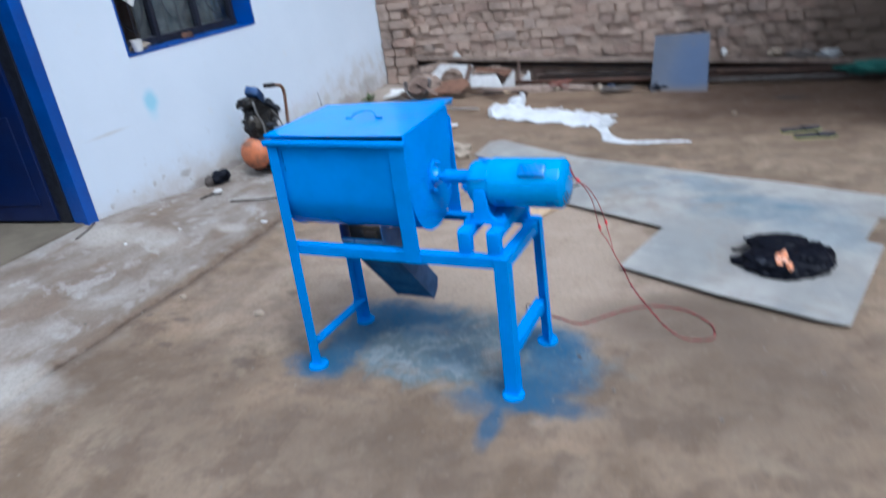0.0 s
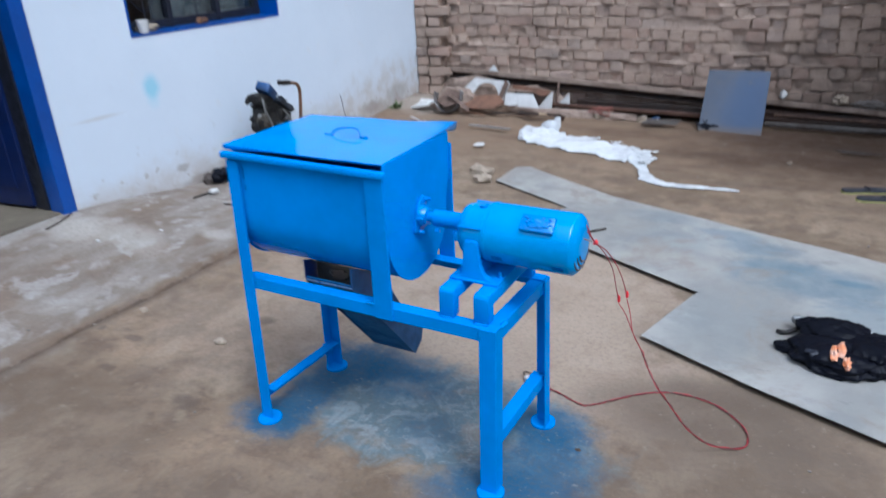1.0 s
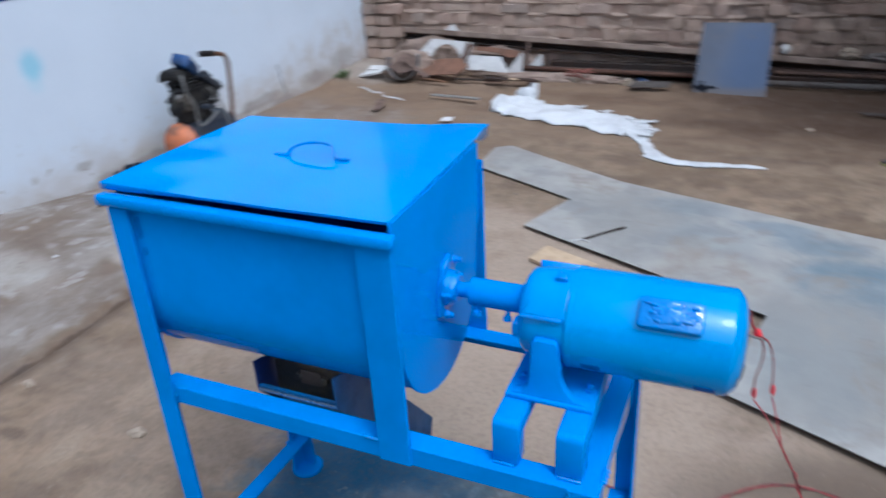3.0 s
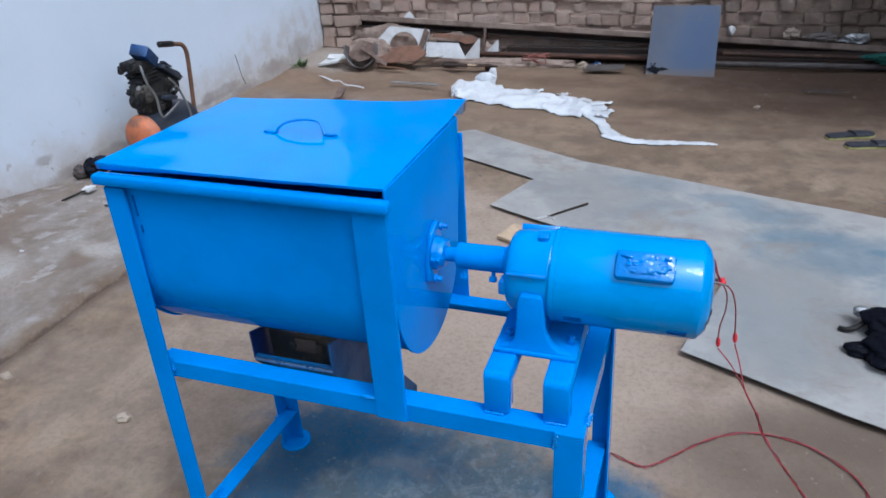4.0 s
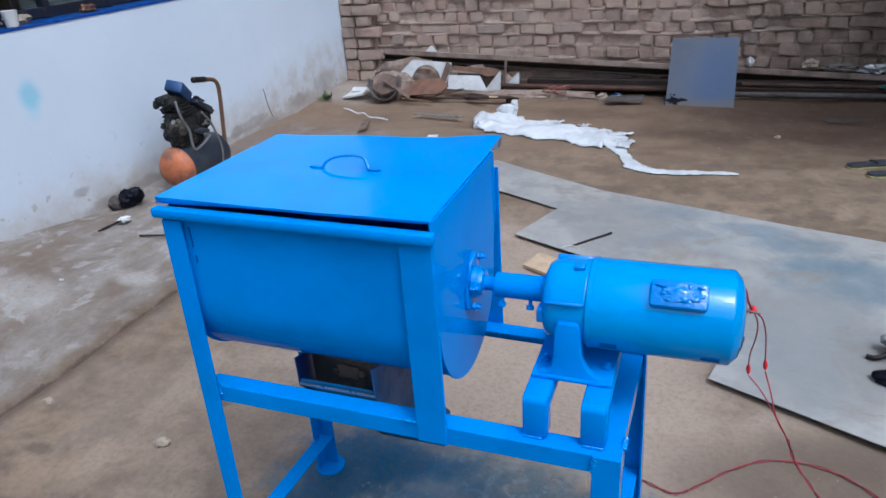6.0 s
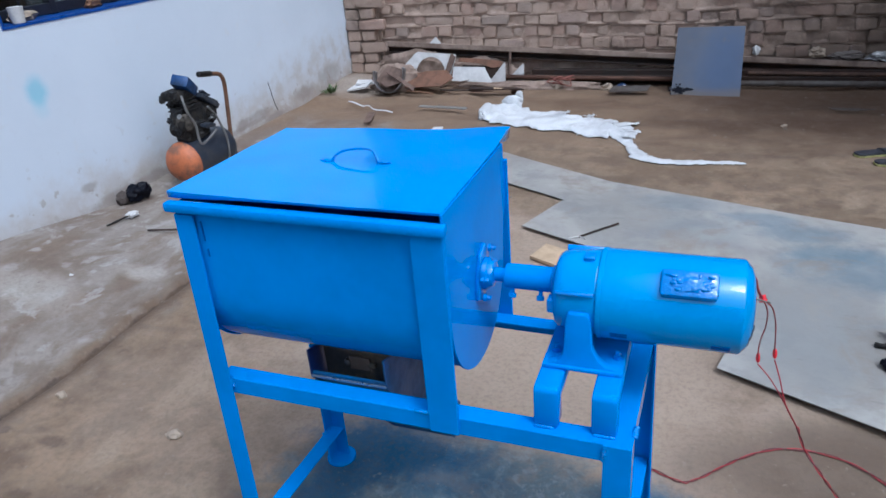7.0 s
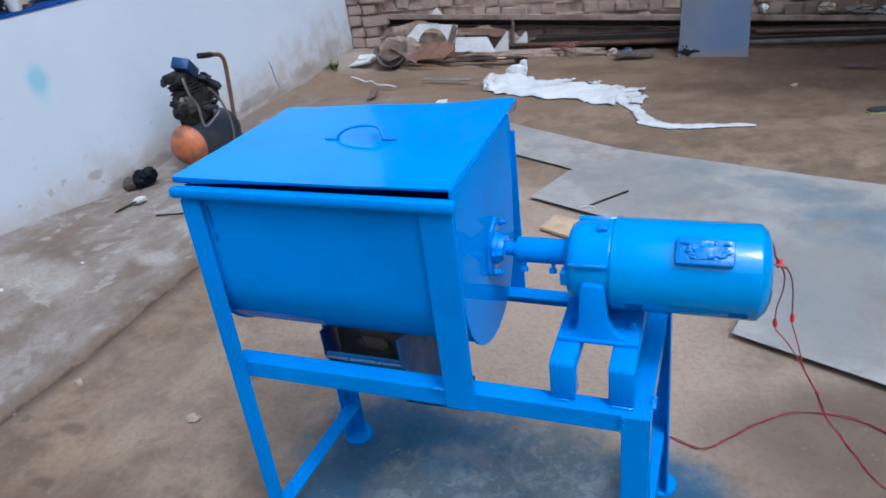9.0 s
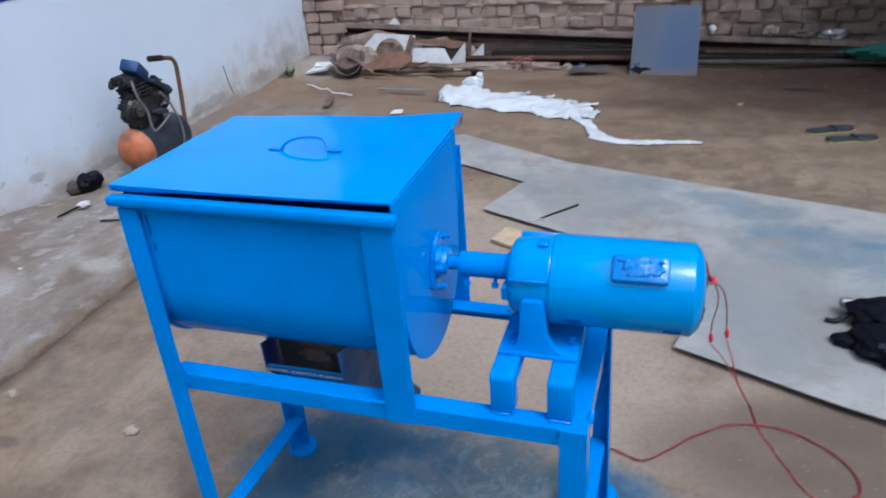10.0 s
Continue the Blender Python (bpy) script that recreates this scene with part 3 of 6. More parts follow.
def ground_z(x, y):
    """The height of the yard: a low worn apron by the white wall that climbs to the door, soft earth at the back."""
    p = Vector((x, y, 0))
    z = 0.006 * noise.noise(p * 1.3) + 0.003 * noise.noise(p * 4.1)
    edge = step_x(y)
    keep = 1 - smoothstep(3.2, 4.4, y)
    z += 0.012 * (1 - smoothstep(edge - 0.03, edge + 0.004, x)) * keep
    z -= 0.016 * math.exp(-((x - edge - 0.006) / 0.012) ** 2) * keep
    z += 0.135 * smoothstep(-2.45, -3.33, x) * (1 - smoothstep(2.6, 3.75, y))
    z += 0.045 * smoothstep(-2.95, -3.4, x) * smoothstep(3.4, 4.0, y)
    soft = smoothstep(4.4, 5.6, y)
    z += soft * (0.016 * noise.noise(p * 2.3 + Vector((9, 0, 0))) + 0.008 * noise.noise(p * 7))
    z += 0.05 * math.exp(-((x + 3.0) / 0.5) ** 2 - ((y - 6.3) / 0.35) ** 2)
    return z


# ---- ground ----
def axis_steps(lo, hi, fine, far):
    inner = list(np.arange(lo, hi + 1e-6, fine))
    return [-far, -far / 3, lo - 3] + inner + [hi + 3, far / 3, far]


gx, gy = sorted(axis_steps(-3.6, 2.0, 0.035, 60.0) + list(np.arange(-2.46, -2.35, 0.005) + 0.0011)), axis_steps(0.2, 6.6, 0.035, 60.0)
g_verts = [(x, y, ground_z(x, y)) for y in gy for x in gx]
nx = len(gx)
g_faces = [(j * nx + i, j * nx + i + 1, (j + 1) * nx + i + 1, (j + 1) * nx + i) for j in range(len(gy) - 1) for i in range(nx - 1)]
g_mesh = bpy.data.meshes.new("ground")
g_mesh.from_pydata(g_verts, [], g_faces)
g_mesh.materials.append(GROUND)
g_mesh.shade_smooth()
tagged(new("ground", g_mesh), "dusty worn concrete yard with blue overspray and brown earth", "ground", kind="structure")

# ---- white building ----
WX, WALL_THICK, TOP = -3.33, 0.24, 3.6
DOOR_Y0, DOOR_Y1, DOOR_TOP = 1.62, 2.60, 2.25
WIN_Y0, WIN_Y1, WIN_Z0, WIN_Z1 = 3.24, 4.48, 0.965, 2.05


def pierced_wall(bm, ys, zs, hole, x0, x1):
    """A thick wall on a grid of ys and zs, with the cells left out for which hole(j, k) is true."""
    def solid(j, k):
        return 0 <= j < len(ys) - 1 and 0 <= k < len(zs) - 1 and not hole(j, k)
    def quad(*ps):
        bm.faces.new([bm.verts.new(p) for p in ps])
    for j in range(len(ys) - 1):
        for k in range(len(zs) - 1):
            if not solid(j, k):
                continue
            a, b, c, d = ys[j], ys[j + 1], zs[k], zs[k + 1]
            quad((x1, a, c), (x1, b, c), (x1, b, d), (x1, a, d))
            quad((x0, a, c), (x0, a, d), (x0, b, d), (x0, b, c))
            if not solid(j - 1, k):
                quad((x0, a, c), (x1, a, c), (x1, a, d), (x0, a, d))
            if not solid(j + 1, k):
                quad((x0, b, c), (x0, b, d), (x1, b, d), (x1, b, c))
            if not solid(j, k + 1):
                quad((x0, a, d), (x1, a, d), (x1, b, d), (x0, b, d))
            if not solid(j, k - 1):
                quad((x0, a, c), (x0, b, c), (x1, b, c), (x1, a, c))
    bmesh.ops.remove_doubles(bm, verts=bm.verts, dist=1e-5)
    return bm


bm = pierced_wall(bmesh.new(), (-5.0, DOOR_Y0, DOOR_Y1 + 0.0, WIN_Y0, WIN_Y1, 6.36), (-0.3, WIN_Z0, WIN_Z1, DOOR_TOP, TOP),
                  lambda j, k: (j == 1 and k < 3) or (j == 3 and k == 1), WX - WALL_THICK, WX)
tagged(part("wall_west", bm, WHITEWASH), "whitewashed plaster wall with flaking stained foot", "wall", kind="structure")
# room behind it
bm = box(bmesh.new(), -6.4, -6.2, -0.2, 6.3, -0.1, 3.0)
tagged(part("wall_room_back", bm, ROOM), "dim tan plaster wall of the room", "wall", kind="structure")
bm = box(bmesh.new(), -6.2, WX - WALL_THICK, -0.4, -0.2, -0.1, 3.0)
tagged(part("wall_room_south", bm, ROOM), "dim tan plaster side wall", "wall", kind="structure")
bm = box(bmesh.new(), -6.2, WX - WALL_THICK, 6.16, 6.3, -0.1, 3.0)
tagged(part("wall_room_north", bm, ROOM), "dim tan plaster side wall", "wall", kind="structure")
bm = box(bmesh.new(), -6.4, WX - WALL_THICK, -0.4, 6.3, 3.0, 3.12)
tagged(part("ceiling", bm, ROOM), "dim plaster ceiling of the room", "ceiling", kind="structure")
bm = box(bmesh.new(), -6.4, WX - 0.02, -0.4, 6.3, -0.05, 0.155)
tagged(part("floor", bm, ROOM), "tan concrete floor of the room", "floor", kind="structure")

# door frame and open leaf
door = thing("door_1", "blue painted steel door standing open into the room", "door", (WX - 0.1, DOOR_Y1, 0.16), kind="structure")
F = 0.075
bm = box(bmesh.new(), WX - 0.10, WX + 0.012, DOOR_Y1 - F + 0.07, DOOR_Y1 + 0.07, 0.12, DOOR_TOP + 0.05, 0.004)
part("door_frame", bm, BLUE_WOOD, door)
bm = box(bmesh.new(), WX - 0.10, WX + 0.012, DOOR_Y0 - 0.07, DOOR_Y0 - 0.07 + F, 0.12, DOOR_TOP + 0.05, 0.004)
part("door_frame", bm, BLUE_WOOD, door)
bm = box(bmesh.new(), WX - 0.098, WX + 0.010, DOOR_Y0 + 0.006, DOOR_Y1 - 0.006, DOOR_TOP - 0.02, DOOR_TOP + 0.055, 0.004)
part("door_frame", bm, BLUE_WOOD, door)
# near-black strip added in the jamb recess to give its shade
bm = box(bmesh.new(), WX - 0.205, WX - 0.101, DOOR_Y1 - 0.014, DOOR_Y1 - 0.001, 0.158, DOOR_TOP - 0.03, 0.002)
part("jamb_shade", bm, DARK_BAR, door, "near-black strip standing in for the jamb recess's shade")
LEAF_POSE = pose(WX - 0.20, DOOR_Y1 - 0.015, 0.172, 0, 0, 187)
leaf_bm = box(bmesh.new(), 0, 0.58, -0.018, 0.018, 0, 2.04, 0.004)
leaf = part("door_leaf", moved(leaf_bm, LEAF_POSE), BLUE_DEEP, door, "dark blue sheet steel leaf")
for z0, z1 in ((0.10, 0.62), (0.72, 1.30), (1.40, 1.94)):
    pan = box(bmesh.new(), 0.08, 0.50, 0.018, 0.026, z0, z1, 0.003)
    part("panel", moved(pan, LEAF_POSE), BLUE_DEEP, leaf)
bm = box(bmesh.new(), 0.515, 0.53, 0.018, 0.055, 0.98, 1.10, 0.005)
part("handle", moved(bm, LEAF_POSE), STEEL, leaf, "worn steel pull handle")

# window with grille
win = thing("window_1", "blue framed window with dark bent bar grille", "window", (WX - 0.1, 3.86, WIN_Z0), kind="structure")
E_ = 0.012
for y0, y1, z0, z1, nm in ((WIN_Y0 + 0.001, WIN_Y0 + E_, WIN_Z0 + E_, WIN_Z1 - 0.001, "reveal"), (WIN_Y1 - E_, WIN_Y1 - 0.001, WIN_Z0 + E_, WIN_Z1 - 0.001, "reveal"),
                           (WIN_Y0 + 0.001, WIN_Y1 - 0.001, WIN_Z0 + 0.001, WIN_Z0 + E_, "window_sill")):
    part(nm, box(bmesh.new(), WX - WALL_THICK + 0.002, WX + 0.004, y0, y1, z0, z1), BLUE_WOOD, win, "blue painted reveal")
WP = WX - 0.17
for y in (WIN_Y0 + 0.04, WIN_Y0 + 0.435, WIN_Y0 + 0.835, WIN_Y1 - 0.04):
    part("mullion", box(bmesh.new(), WP - 0.03, WP + 0.02, y - 0.018, y + 0.018, WIN_Z0 + E_, WIN_Z1 - 0.002, 0.003), DARK_BAR, win)
for z in (WIN_Z0 + 0.04, WIN_Z1 - 0.04):
    part("window_frame", box(bmesh.new(), WP - 0.028, WP + 0.018, WIN_Y0 + E_, WIN_Y1 - E_, z - 0.024, z + 0.024, 0.003), DARK_BAR, win)
for a, b in ((0.066, 0.409), (0.461, 0.809), (0.861, 1.174)):
    pane = part("pane", box(bmesh.new(), WP - 0.012, WP - 0.007, WIN_Y0 + a, WIN_Y0 + b, WIN_Z0 + 0.068, WIN_Z1 - 0.068), GLASS, win)
    pane.visible_shadow = False
    wide = b - a
    for s, drop in ((0.17, 0.03), (0.50, 0.12), (0.83, 0.03)):
        y = WIN_Y0 + a + wide * s
        part("grille_bar", rod(bmesh.new(), (WP + 0.03, y, WIN_Z0 + 0.07 + (0 if s == 0.5 else 0.24)), (WP + 0.03, y, WIN_Z1 - 0.07), 0.0036, 8), DARK_BAR, win)
    y0, y1, z = WIN_Y0 + a + wide * 0.17, WIN_Y0 + a + wide * 0.83, WIN_Z0 + 0.31
    loop = curve_points([(WP + 0.03, y0, z), (WP + 0.03, y0 + wide * 0.07, z - 0.11), (WP + 0.03, (y0 + y1) / 2, z - 0.19), (WP + 0.03, y1 - wide * 0.07, z - 0.11), (WP + 0.03, y1, z)], 6)
    part("grille_loop", sweep(bmesh.new(), loop, 0.0036, 8), DARK_BAR, win)
cup = thing("cup", "white plastic cup on the blue window sill", "cup", (WX - 0.03, 3.36, WIN_Z0 + E_))
bm = lathe(bmesh.new(), (WX - 0.03, 3.36, WIN_Z0 + E_), (WX - 0.03, 3.36, 2), ((0, 0.022), (0.004, 0.027), (0.07, 0.034), (0.072, 0.034), (0.07, 0.031), (0.008, 0.024)), 24)
part("cup_body", bm, WHITE_BITS, cup, smooth=40)
rag = lump(bmesh.new(), (WX - 0.10, 3.44, WIN_Z0 + 0.03), (0.035, 0.07, 0.028), 4, 0.5, 4, WIN_Z0 + E_, 3)
tagged(part("rag", rag, STONE, smooth=60), "crumpled pale rag on the window sill", "rag")
rag = lump(bmesh.new(), (WX - 0.09, 3.86, WIN_Z0 + 0.028), (0.03, 0.045, 0.022), 8, 0.5, 4, WIN_Z0 + E_, 3)
tagged(part("cloth_bundle", rag, BROWN_TUBE, smooth=60), "brown crumpled cloth bundle on the sill", "cloth")
bm = bmesh.new()
CY = np.arange(WIN_Y0 + 0.40, WIN_Y1 + 0.12, 0.012)
folds = [[bm.verts.new((WX - WALL_THICK - 0.07 + 0.022 * math.sin(y * 62 + 2.2 * math.sin(y * 9)) + 0.006 * noise.noise(Vector((y * 9, z * 3, 0))), y, z)) for z in np.arange(0.85, 2.21, 0.08)] for y in CY]
for a, b in zip(folds, folds[1:]):
    for k in range(len(a) - 1):
        bm.faces.new((a[k], b[k], b[k + 1], a[k + 1]))
curtain = part("curtain", bm, CURTAIN, smooth=80)
curtain.modifiers.new("thickness", "SOLIDIFY").thickness = 0.003
tagged(curtain, "faded grey-green curtain hanging in folds behind the window", "curtain")
rail = rod(bmesh.new(), (WX - WALL_THICK - 0.07, WIN_Y0 - 0.10, 2.21), (WX - WALL_THICK - 0.07, WIN_Y1 + 0.20, 2.21), 0.012, 12)
for y in (WIN_Y0 - 0.05, WIN_Y1 + 0.15):
    rod(rail, (WX - WALL_THICK - 0.075, y, 2.21), (WX - WALL_THICK + 0.01, y, 2.21), 0.008, 8)
tagged(part("curtain_rail", rail, STEEL, smooth=40), "thin steel curtain rail over the window", "curtain rail")
rag = sheet_of(bmesh.new(), ((0.0, 0.0), (0.05, -0.09), (0.13, -0.15), (0.20, -0.02), (0.10, 0.28), (0.03, 0.30)), 0, 0.003, 0.03, 6, 0.03)
tagged(part("hanging_cloth", moved(rag, Matrix.Translation((WX - WALL_THICK + 0.075, WIN_Y0 + 0.15, 1.38)) @ Matrix(((0, 0, 1, 0), (1, 0, 0, 0), (0, 1, 0, 0), (0, 0, 0, 1)))), WHITE_BITS), "white cloth scrap stuck in the window grille", "cloth")

wire = curve_points([(WX + 0.005, 4.49, 1.40), (WX + 0.005, 4.66, 1.364), (WX + 0.005, 5.0, 1.340), (WX + 0.005, 5.3, 1.337), (WX + 0.005, 5.50, 1.33)], 6)
tagged(part("wall_cable", sweep(bmesh.new(), wire, 0.004, 6), DARK_BAR, smooth=60), "thin dark cable fixed on the white wall", "cable")

# out of view: block added to shade the bricks, walls that close the yard
shed = thing("shed", "plain brown block added out of view to shade the brick wall", "shed", (3.4, 5.4, 0))
part("shade_block_wall", box(bmesh.new(), 1.55, 5.0, 4.5, 6.40, -0.2, 3.3), MORTAR, shed)
part("shade_block_roof", box(bmesh.new(), 1.40, 5.2, 4.3, 6.42, 3.3, 3.4), RUST_DARK, shed)
for nm, b6 in (("wall_south_1", (-3.3, -1.7, -5.2, -5.0, -0.3, 1.9)), ("wall_south_2", (-1.7, 7.2, -5.2, -5.0, -0.3, 3.9)), ("wall_east", (7.0, 7.2, -5.0, 6.7, -0.3, 2.3))):
    tagged(part(nm, box(bmesh.new(), *b6), MORTAR), "plain brown yard wall", "wall", kind="structure")

# ---- mixing machine ----
mixer = thing("mixing_machine", "glossy bright blue painted steel trough mixer with motor on angle-iron stand", "mixing machine", (-0.9, 2.03, 0))
LZ = 0.500
FEET = {"fl": (-1.300, 1.855), "bl": (-1.281, 2.189), "br": (-0.508, 2.202), "fr": (-0.529, 1.858)}
# front left, rear left: full height; front right, rear right: up to the rail
for key, a, b, u, v in (("fl", (-1.322, 1.846, 0.005), (-1.309, 1.860, 0.852), (1, 0, 0), (0, 1, 0)),
                        ("bl", (-1.302, 2.200, 0.005), (-1.296, 2.207, 0.852), (1, 0, 0), (0, -1, 0)),
                        ("br", (-0.488, 2.207, 0.005), (-0.497, 2.207, LZ), (-1, 0, 0), (0, -1, 0)),
                        ("fr", (-0.509, 1.849, 0.005), (-0.509, 1.860, LZ), (-1, 0, 0), (0, 1, 0))):
    leg = part("leg", angle_iron(bmesh.new(), a, b, u, v, 0.046 if key == "fr" else 0.040), BLUE, mixer)
    cx, cy = FEET[key]
    bm = lathe(bmesh.new(), (cx, cy, ground_z(cx, cy) - 0.002), (cx, cy, 1), ((0, 0.037), (0.001, 0.038), (0.008, 0.038), (0.010, 0.036), (0.010, 0.004)), 32)
    part("foot_plate", bm, BLUE, leg, "round blue foot disc", 40)
# flat bars that hold the trough over the rails
for x0, x1, y0, y1, z0 in ((-0.858, -0.803, 1.8585, 1.8670, LZ - 0.036), (-0.846, -0.796, 2.2010, 2.2090, LZ)):
    part("post", box(bmesh.new(), x0, x1, y0, y1, z0, 0.856, 0.0016), BLUE, mixer)
# top rails and low stretchers
for a, b, u, v, s in (((-1.306, 1.8635, LZ), (-0.511, 1.8635, LZ), (0, 1, 0), (0, 0, -1), 0.037), ((-1.285, 2.2035, LZ + 0.014), (-0.502, 2.2035, LZ + 0.004), (0, -1, 0), (0, 0, -1), 0.037),
                      ((-0.512, 1.866, LZ - 0.002), (-0.503, 2.2, LZ - 0.002), (-1, 0, 0), (0, 0, -1), 0.040)):
    part("rail", angle_iron(bmesh.new(), a, b, u, v, s), BLUE, mixer)
for a, b, u, v in (((-1.314, 1.866, 0.105), (-1.298, 2.190, 0.105), (1, 0, 0), (0, 0, -1)), ((-0.509, 1.866, 0.185), (-0.500, 2.195, 0.185), (-1, 0, 0), (0, 0, -1))):
    part("stretcher", angle_iron(bmesh.new(), a, b, u, v, 0.038), BLUE, mixer)

rw = random.Random(21)
for x, y, z, dx, dy, dz in ((-1.277, 1.862, 0.494, 0, 0, 1), (-0.552, 1.861, 0.480, 0, 0, 1), (-0.870, 1.862, 0.501, 1, 0, 0), (-0.508, 1.905, 0.499, 0, 1, 0),
                            (-0.655, 1.878, 0.5015, 1, 0, 0), (-0.557, 1.878, 0.5015, 1, 0, 0), (-1.295, 1.905, 0.106, 0, 1, 0), (-0.524, 1.905, 0.186, 0, 1, 0), (-1.297, 2.165, 0.106, 0, 1, 0)):
    bm = bmesh.new()
    for k in range(5):
        lump(bm, (x + dx * (k - 2) * 0.006 + rw.uniform(-0.001, 0.001), y + dy * (k - 2) * 0.006, z + dz * (k - 2) * 0.006), (0.0060, 0.0024, 0.0040), rw.random() * 9, 0.4, 3, -1, 2)
    part("weld_bead", bm, BLUE_THICK, mixer, smooth=60)
# the trough: a U of sheet steel with a plate at either end
TX0, TX1, TYF, TYB, TC, TR = -1.302, -0.806, 1.869, 2.171, 0.682, 0.151
TYC = (TYF + TYB) / 2


def u_outline(grow):
    pts = [(TYF - grow, 0.864), (TYF - grow, TC + 0.03)]
    for k in range(25):
        a = math.pi + math.pi * k / 24
        pts.append((TYC + (TR + grow) * math.cos(a), TC + (TR + grow) * math.sin(a)))
    return pts + [(TYB + grow, 0.864)]


outer, inner = u_outline(0.0), u_outline(-0.004)
bm = bmesh.new()
prism(bm, outer + inner[::-1], TX0, TX1, lambda p, q, w: (w, p, q))
trough = part("trough", bm, BLUE, mixer, smooth=30)
for x, top in ((TX0 - 0.004, 0.872), (TX1 - 0.001, 0.886)):
    side = [(TYF - 0.004, top)] + u_outline(0.004)[1:-1] + [(TYB + 0.010, 0.72), (2.200, 0.77), (2.200, top + 0.003)]
    part("end_plate", soften(prism(bmesh.new(), side, x, x + 0.005, lambda p, q, w: (w, p, q)), 0.001, 1), BLUE, mixer, smooth=30)
# thick rolled edge along the front, seams beside the leg
bm = box(bmesh.new(), -1.320, -0.796, 1.849, 1.872, 0.858, 0.877, 0.006)
for vert in bm.verts:
    vert.co.z -= 0.006 * (vert.co.x + 1.32) / 0.52
part("front_rim", bm, BLUE, mixer, smooth=35)
part("rear_rim", box(bmesh.new(), -1.31, -0.812, 2.168, 2.194, 0.858, 0.878, 0.006), BLUE, mixer, smooth=35)
for x, z0, z1 in ((-1.2600, 0.800, 0.838), (-1.2585, 0.770, 0.784)):
    part("seam", box(bmesh.new(), x - 0.0009, x + 0.0009, 1.866, 1.8692, z0, z1), BLUE_DARK, mixer, "open dark seam in the sheet")

# lid: a slightly bent sheet with turned-down edges, resting a little askew
bm = bmesh.new()
NXL, NYL = 26, 22


def lid_z(u, v):
    return 0.8930 - 0.005 * u - 0.002 * math.sin(math.pi * u) * (1 - v) + 0.006 * v + 0.004 * u * v - 0.003 * math.sin(math.pi * u) * math.sin(math.pi * v) \
        + 0.007 * smoothstep(0.72, 1, u) * smoothstep(0.7, 1, v) + 0.0015 * noise.noise(Vector((u * 4, v * 4, 1)))


def lid_xy(u, v):
    return -1.316 + 0.512 * u + 0.026 * v * (1 - u) + 0.003 * u * v, 1.866 + (0.357 + 0.033 * u) * v


grid = [[bm.verts.new((*lid_xy(i / NXL, j / NYL), lid_z(i / NXL, j / NYL))) for i in range(NXL + 1)] for j in range(NYL + 1)]
for j in range(NYL):
    for i in range(NXL):
        bm.faces.new((grid[j][i], grid[j][i + 1], grid[j + 1][i + 1], grid[j + 1][i]))
rim_loop = [grid[0][i] for i in range(NXL + 1)] + [grid[j][NXL] for j in range(1, NYL + 1)] + [grid[NYL][i] for i in range(NXL - 1, -1, -1)] + [grid[j][0] for j in range(NYL - 1, 0, -1)]
low = []
for k, vert in enumerate(rim_loop):
    right = smoothstep(-0.85, -0.80, vert.co.x)
    front = 1 - smoothstep(1.875, 1.90, vert.co.y)
    low.append(bm.verts.new((vert.co.x - 0.003 * right, vert.co.y, vert.co.z - 0.0115 + 0.0070 * smoothstep(-1.32, -1.10, vert.co.x) * front + 0.0035 * right * (1 - front) - 0.014 * right * smoothstep(2.19, 2.24, vert.co.y))))
for k in range(len(rim_loop)):
    n = (k + 1) % len(rim_loop)
    bm.faces.new((rim_loop[k], low[k], low[n], rim_loop[n]))
lid = part("lid", bm, BLUE_LID, mixer, "bent blue sheet steel lid", 50)
sol = lid.modifiers.new("thickness", "SOLIDIFY")
sol.thickness, sol.offset = 0.0025, -1
hx, hy, hz = -1.043, 2.064, 0.8945
arc = curve_points([(hx - 0.045, hy - 0.010, hz - 0.002), (hx - 0.040, hy - 0.007, hz + 0.007), (hx - 0.027, hy - 0.001, hz + 0.0145), (hx - 0.006, hy + 0.003, hz + 0.0185),
                    (hx + 0.016, hy + 0.004, hz + 0.0195), (hx + 0.034, hy + 0.003, hz + 0.0165), (hx + 0.041, hy, hz + 0.008), (hx + 0.046, hy - 0.004, hz - 0.002)], 5)
part("lid_handle", sweep(bmesh.new(), arc, 0.0025, 10), BLUE_THICK, lid, "bent round-bar lid handle", 60)
for sx in (-1, 1):
    part("weld_bead", lump(bmesh.new(), (hx + sx * 0.058, hy - 0.006, hz - 0.002), (0.015, 0.005, 0.003), 3 + sx, 0.4, 5, 0.884, 3), BLUE_THICK, lid, smooth=60)

# shaft bearing on the end plate, coupling, motor
SY, SZ = 2.022, 0.705
bear = part("bearing_flange", soften(prism(bmesh.new(), [(SY + p * 0.86, SZ + q * 0.84) for p, q in ((0.020, 0.062), (0.042, 0.048), (0.036, 0.01), (0.012, -0.045), (-0.014, -0.062),
                                                        (-0.040, -0.046), (-0.038, -0.01), (-0.012, 0.046))], -0.802, -0.793, lambda p, q, w: (w, p, q)), 0.003), BLUE_THICK, mixer, "cast bearing flange thick with paint", 40)
part("bearing_hub", lathe(bmesh.new(), (-0.792, SY, SZ), (0, SY, SZ), ((0, 0.030), (0.008, 0.029), (0.012, 0.024), (0.018, 0.022), (0.020, 0.013)), 28), BLUE_THICK, bear, smooth=40)
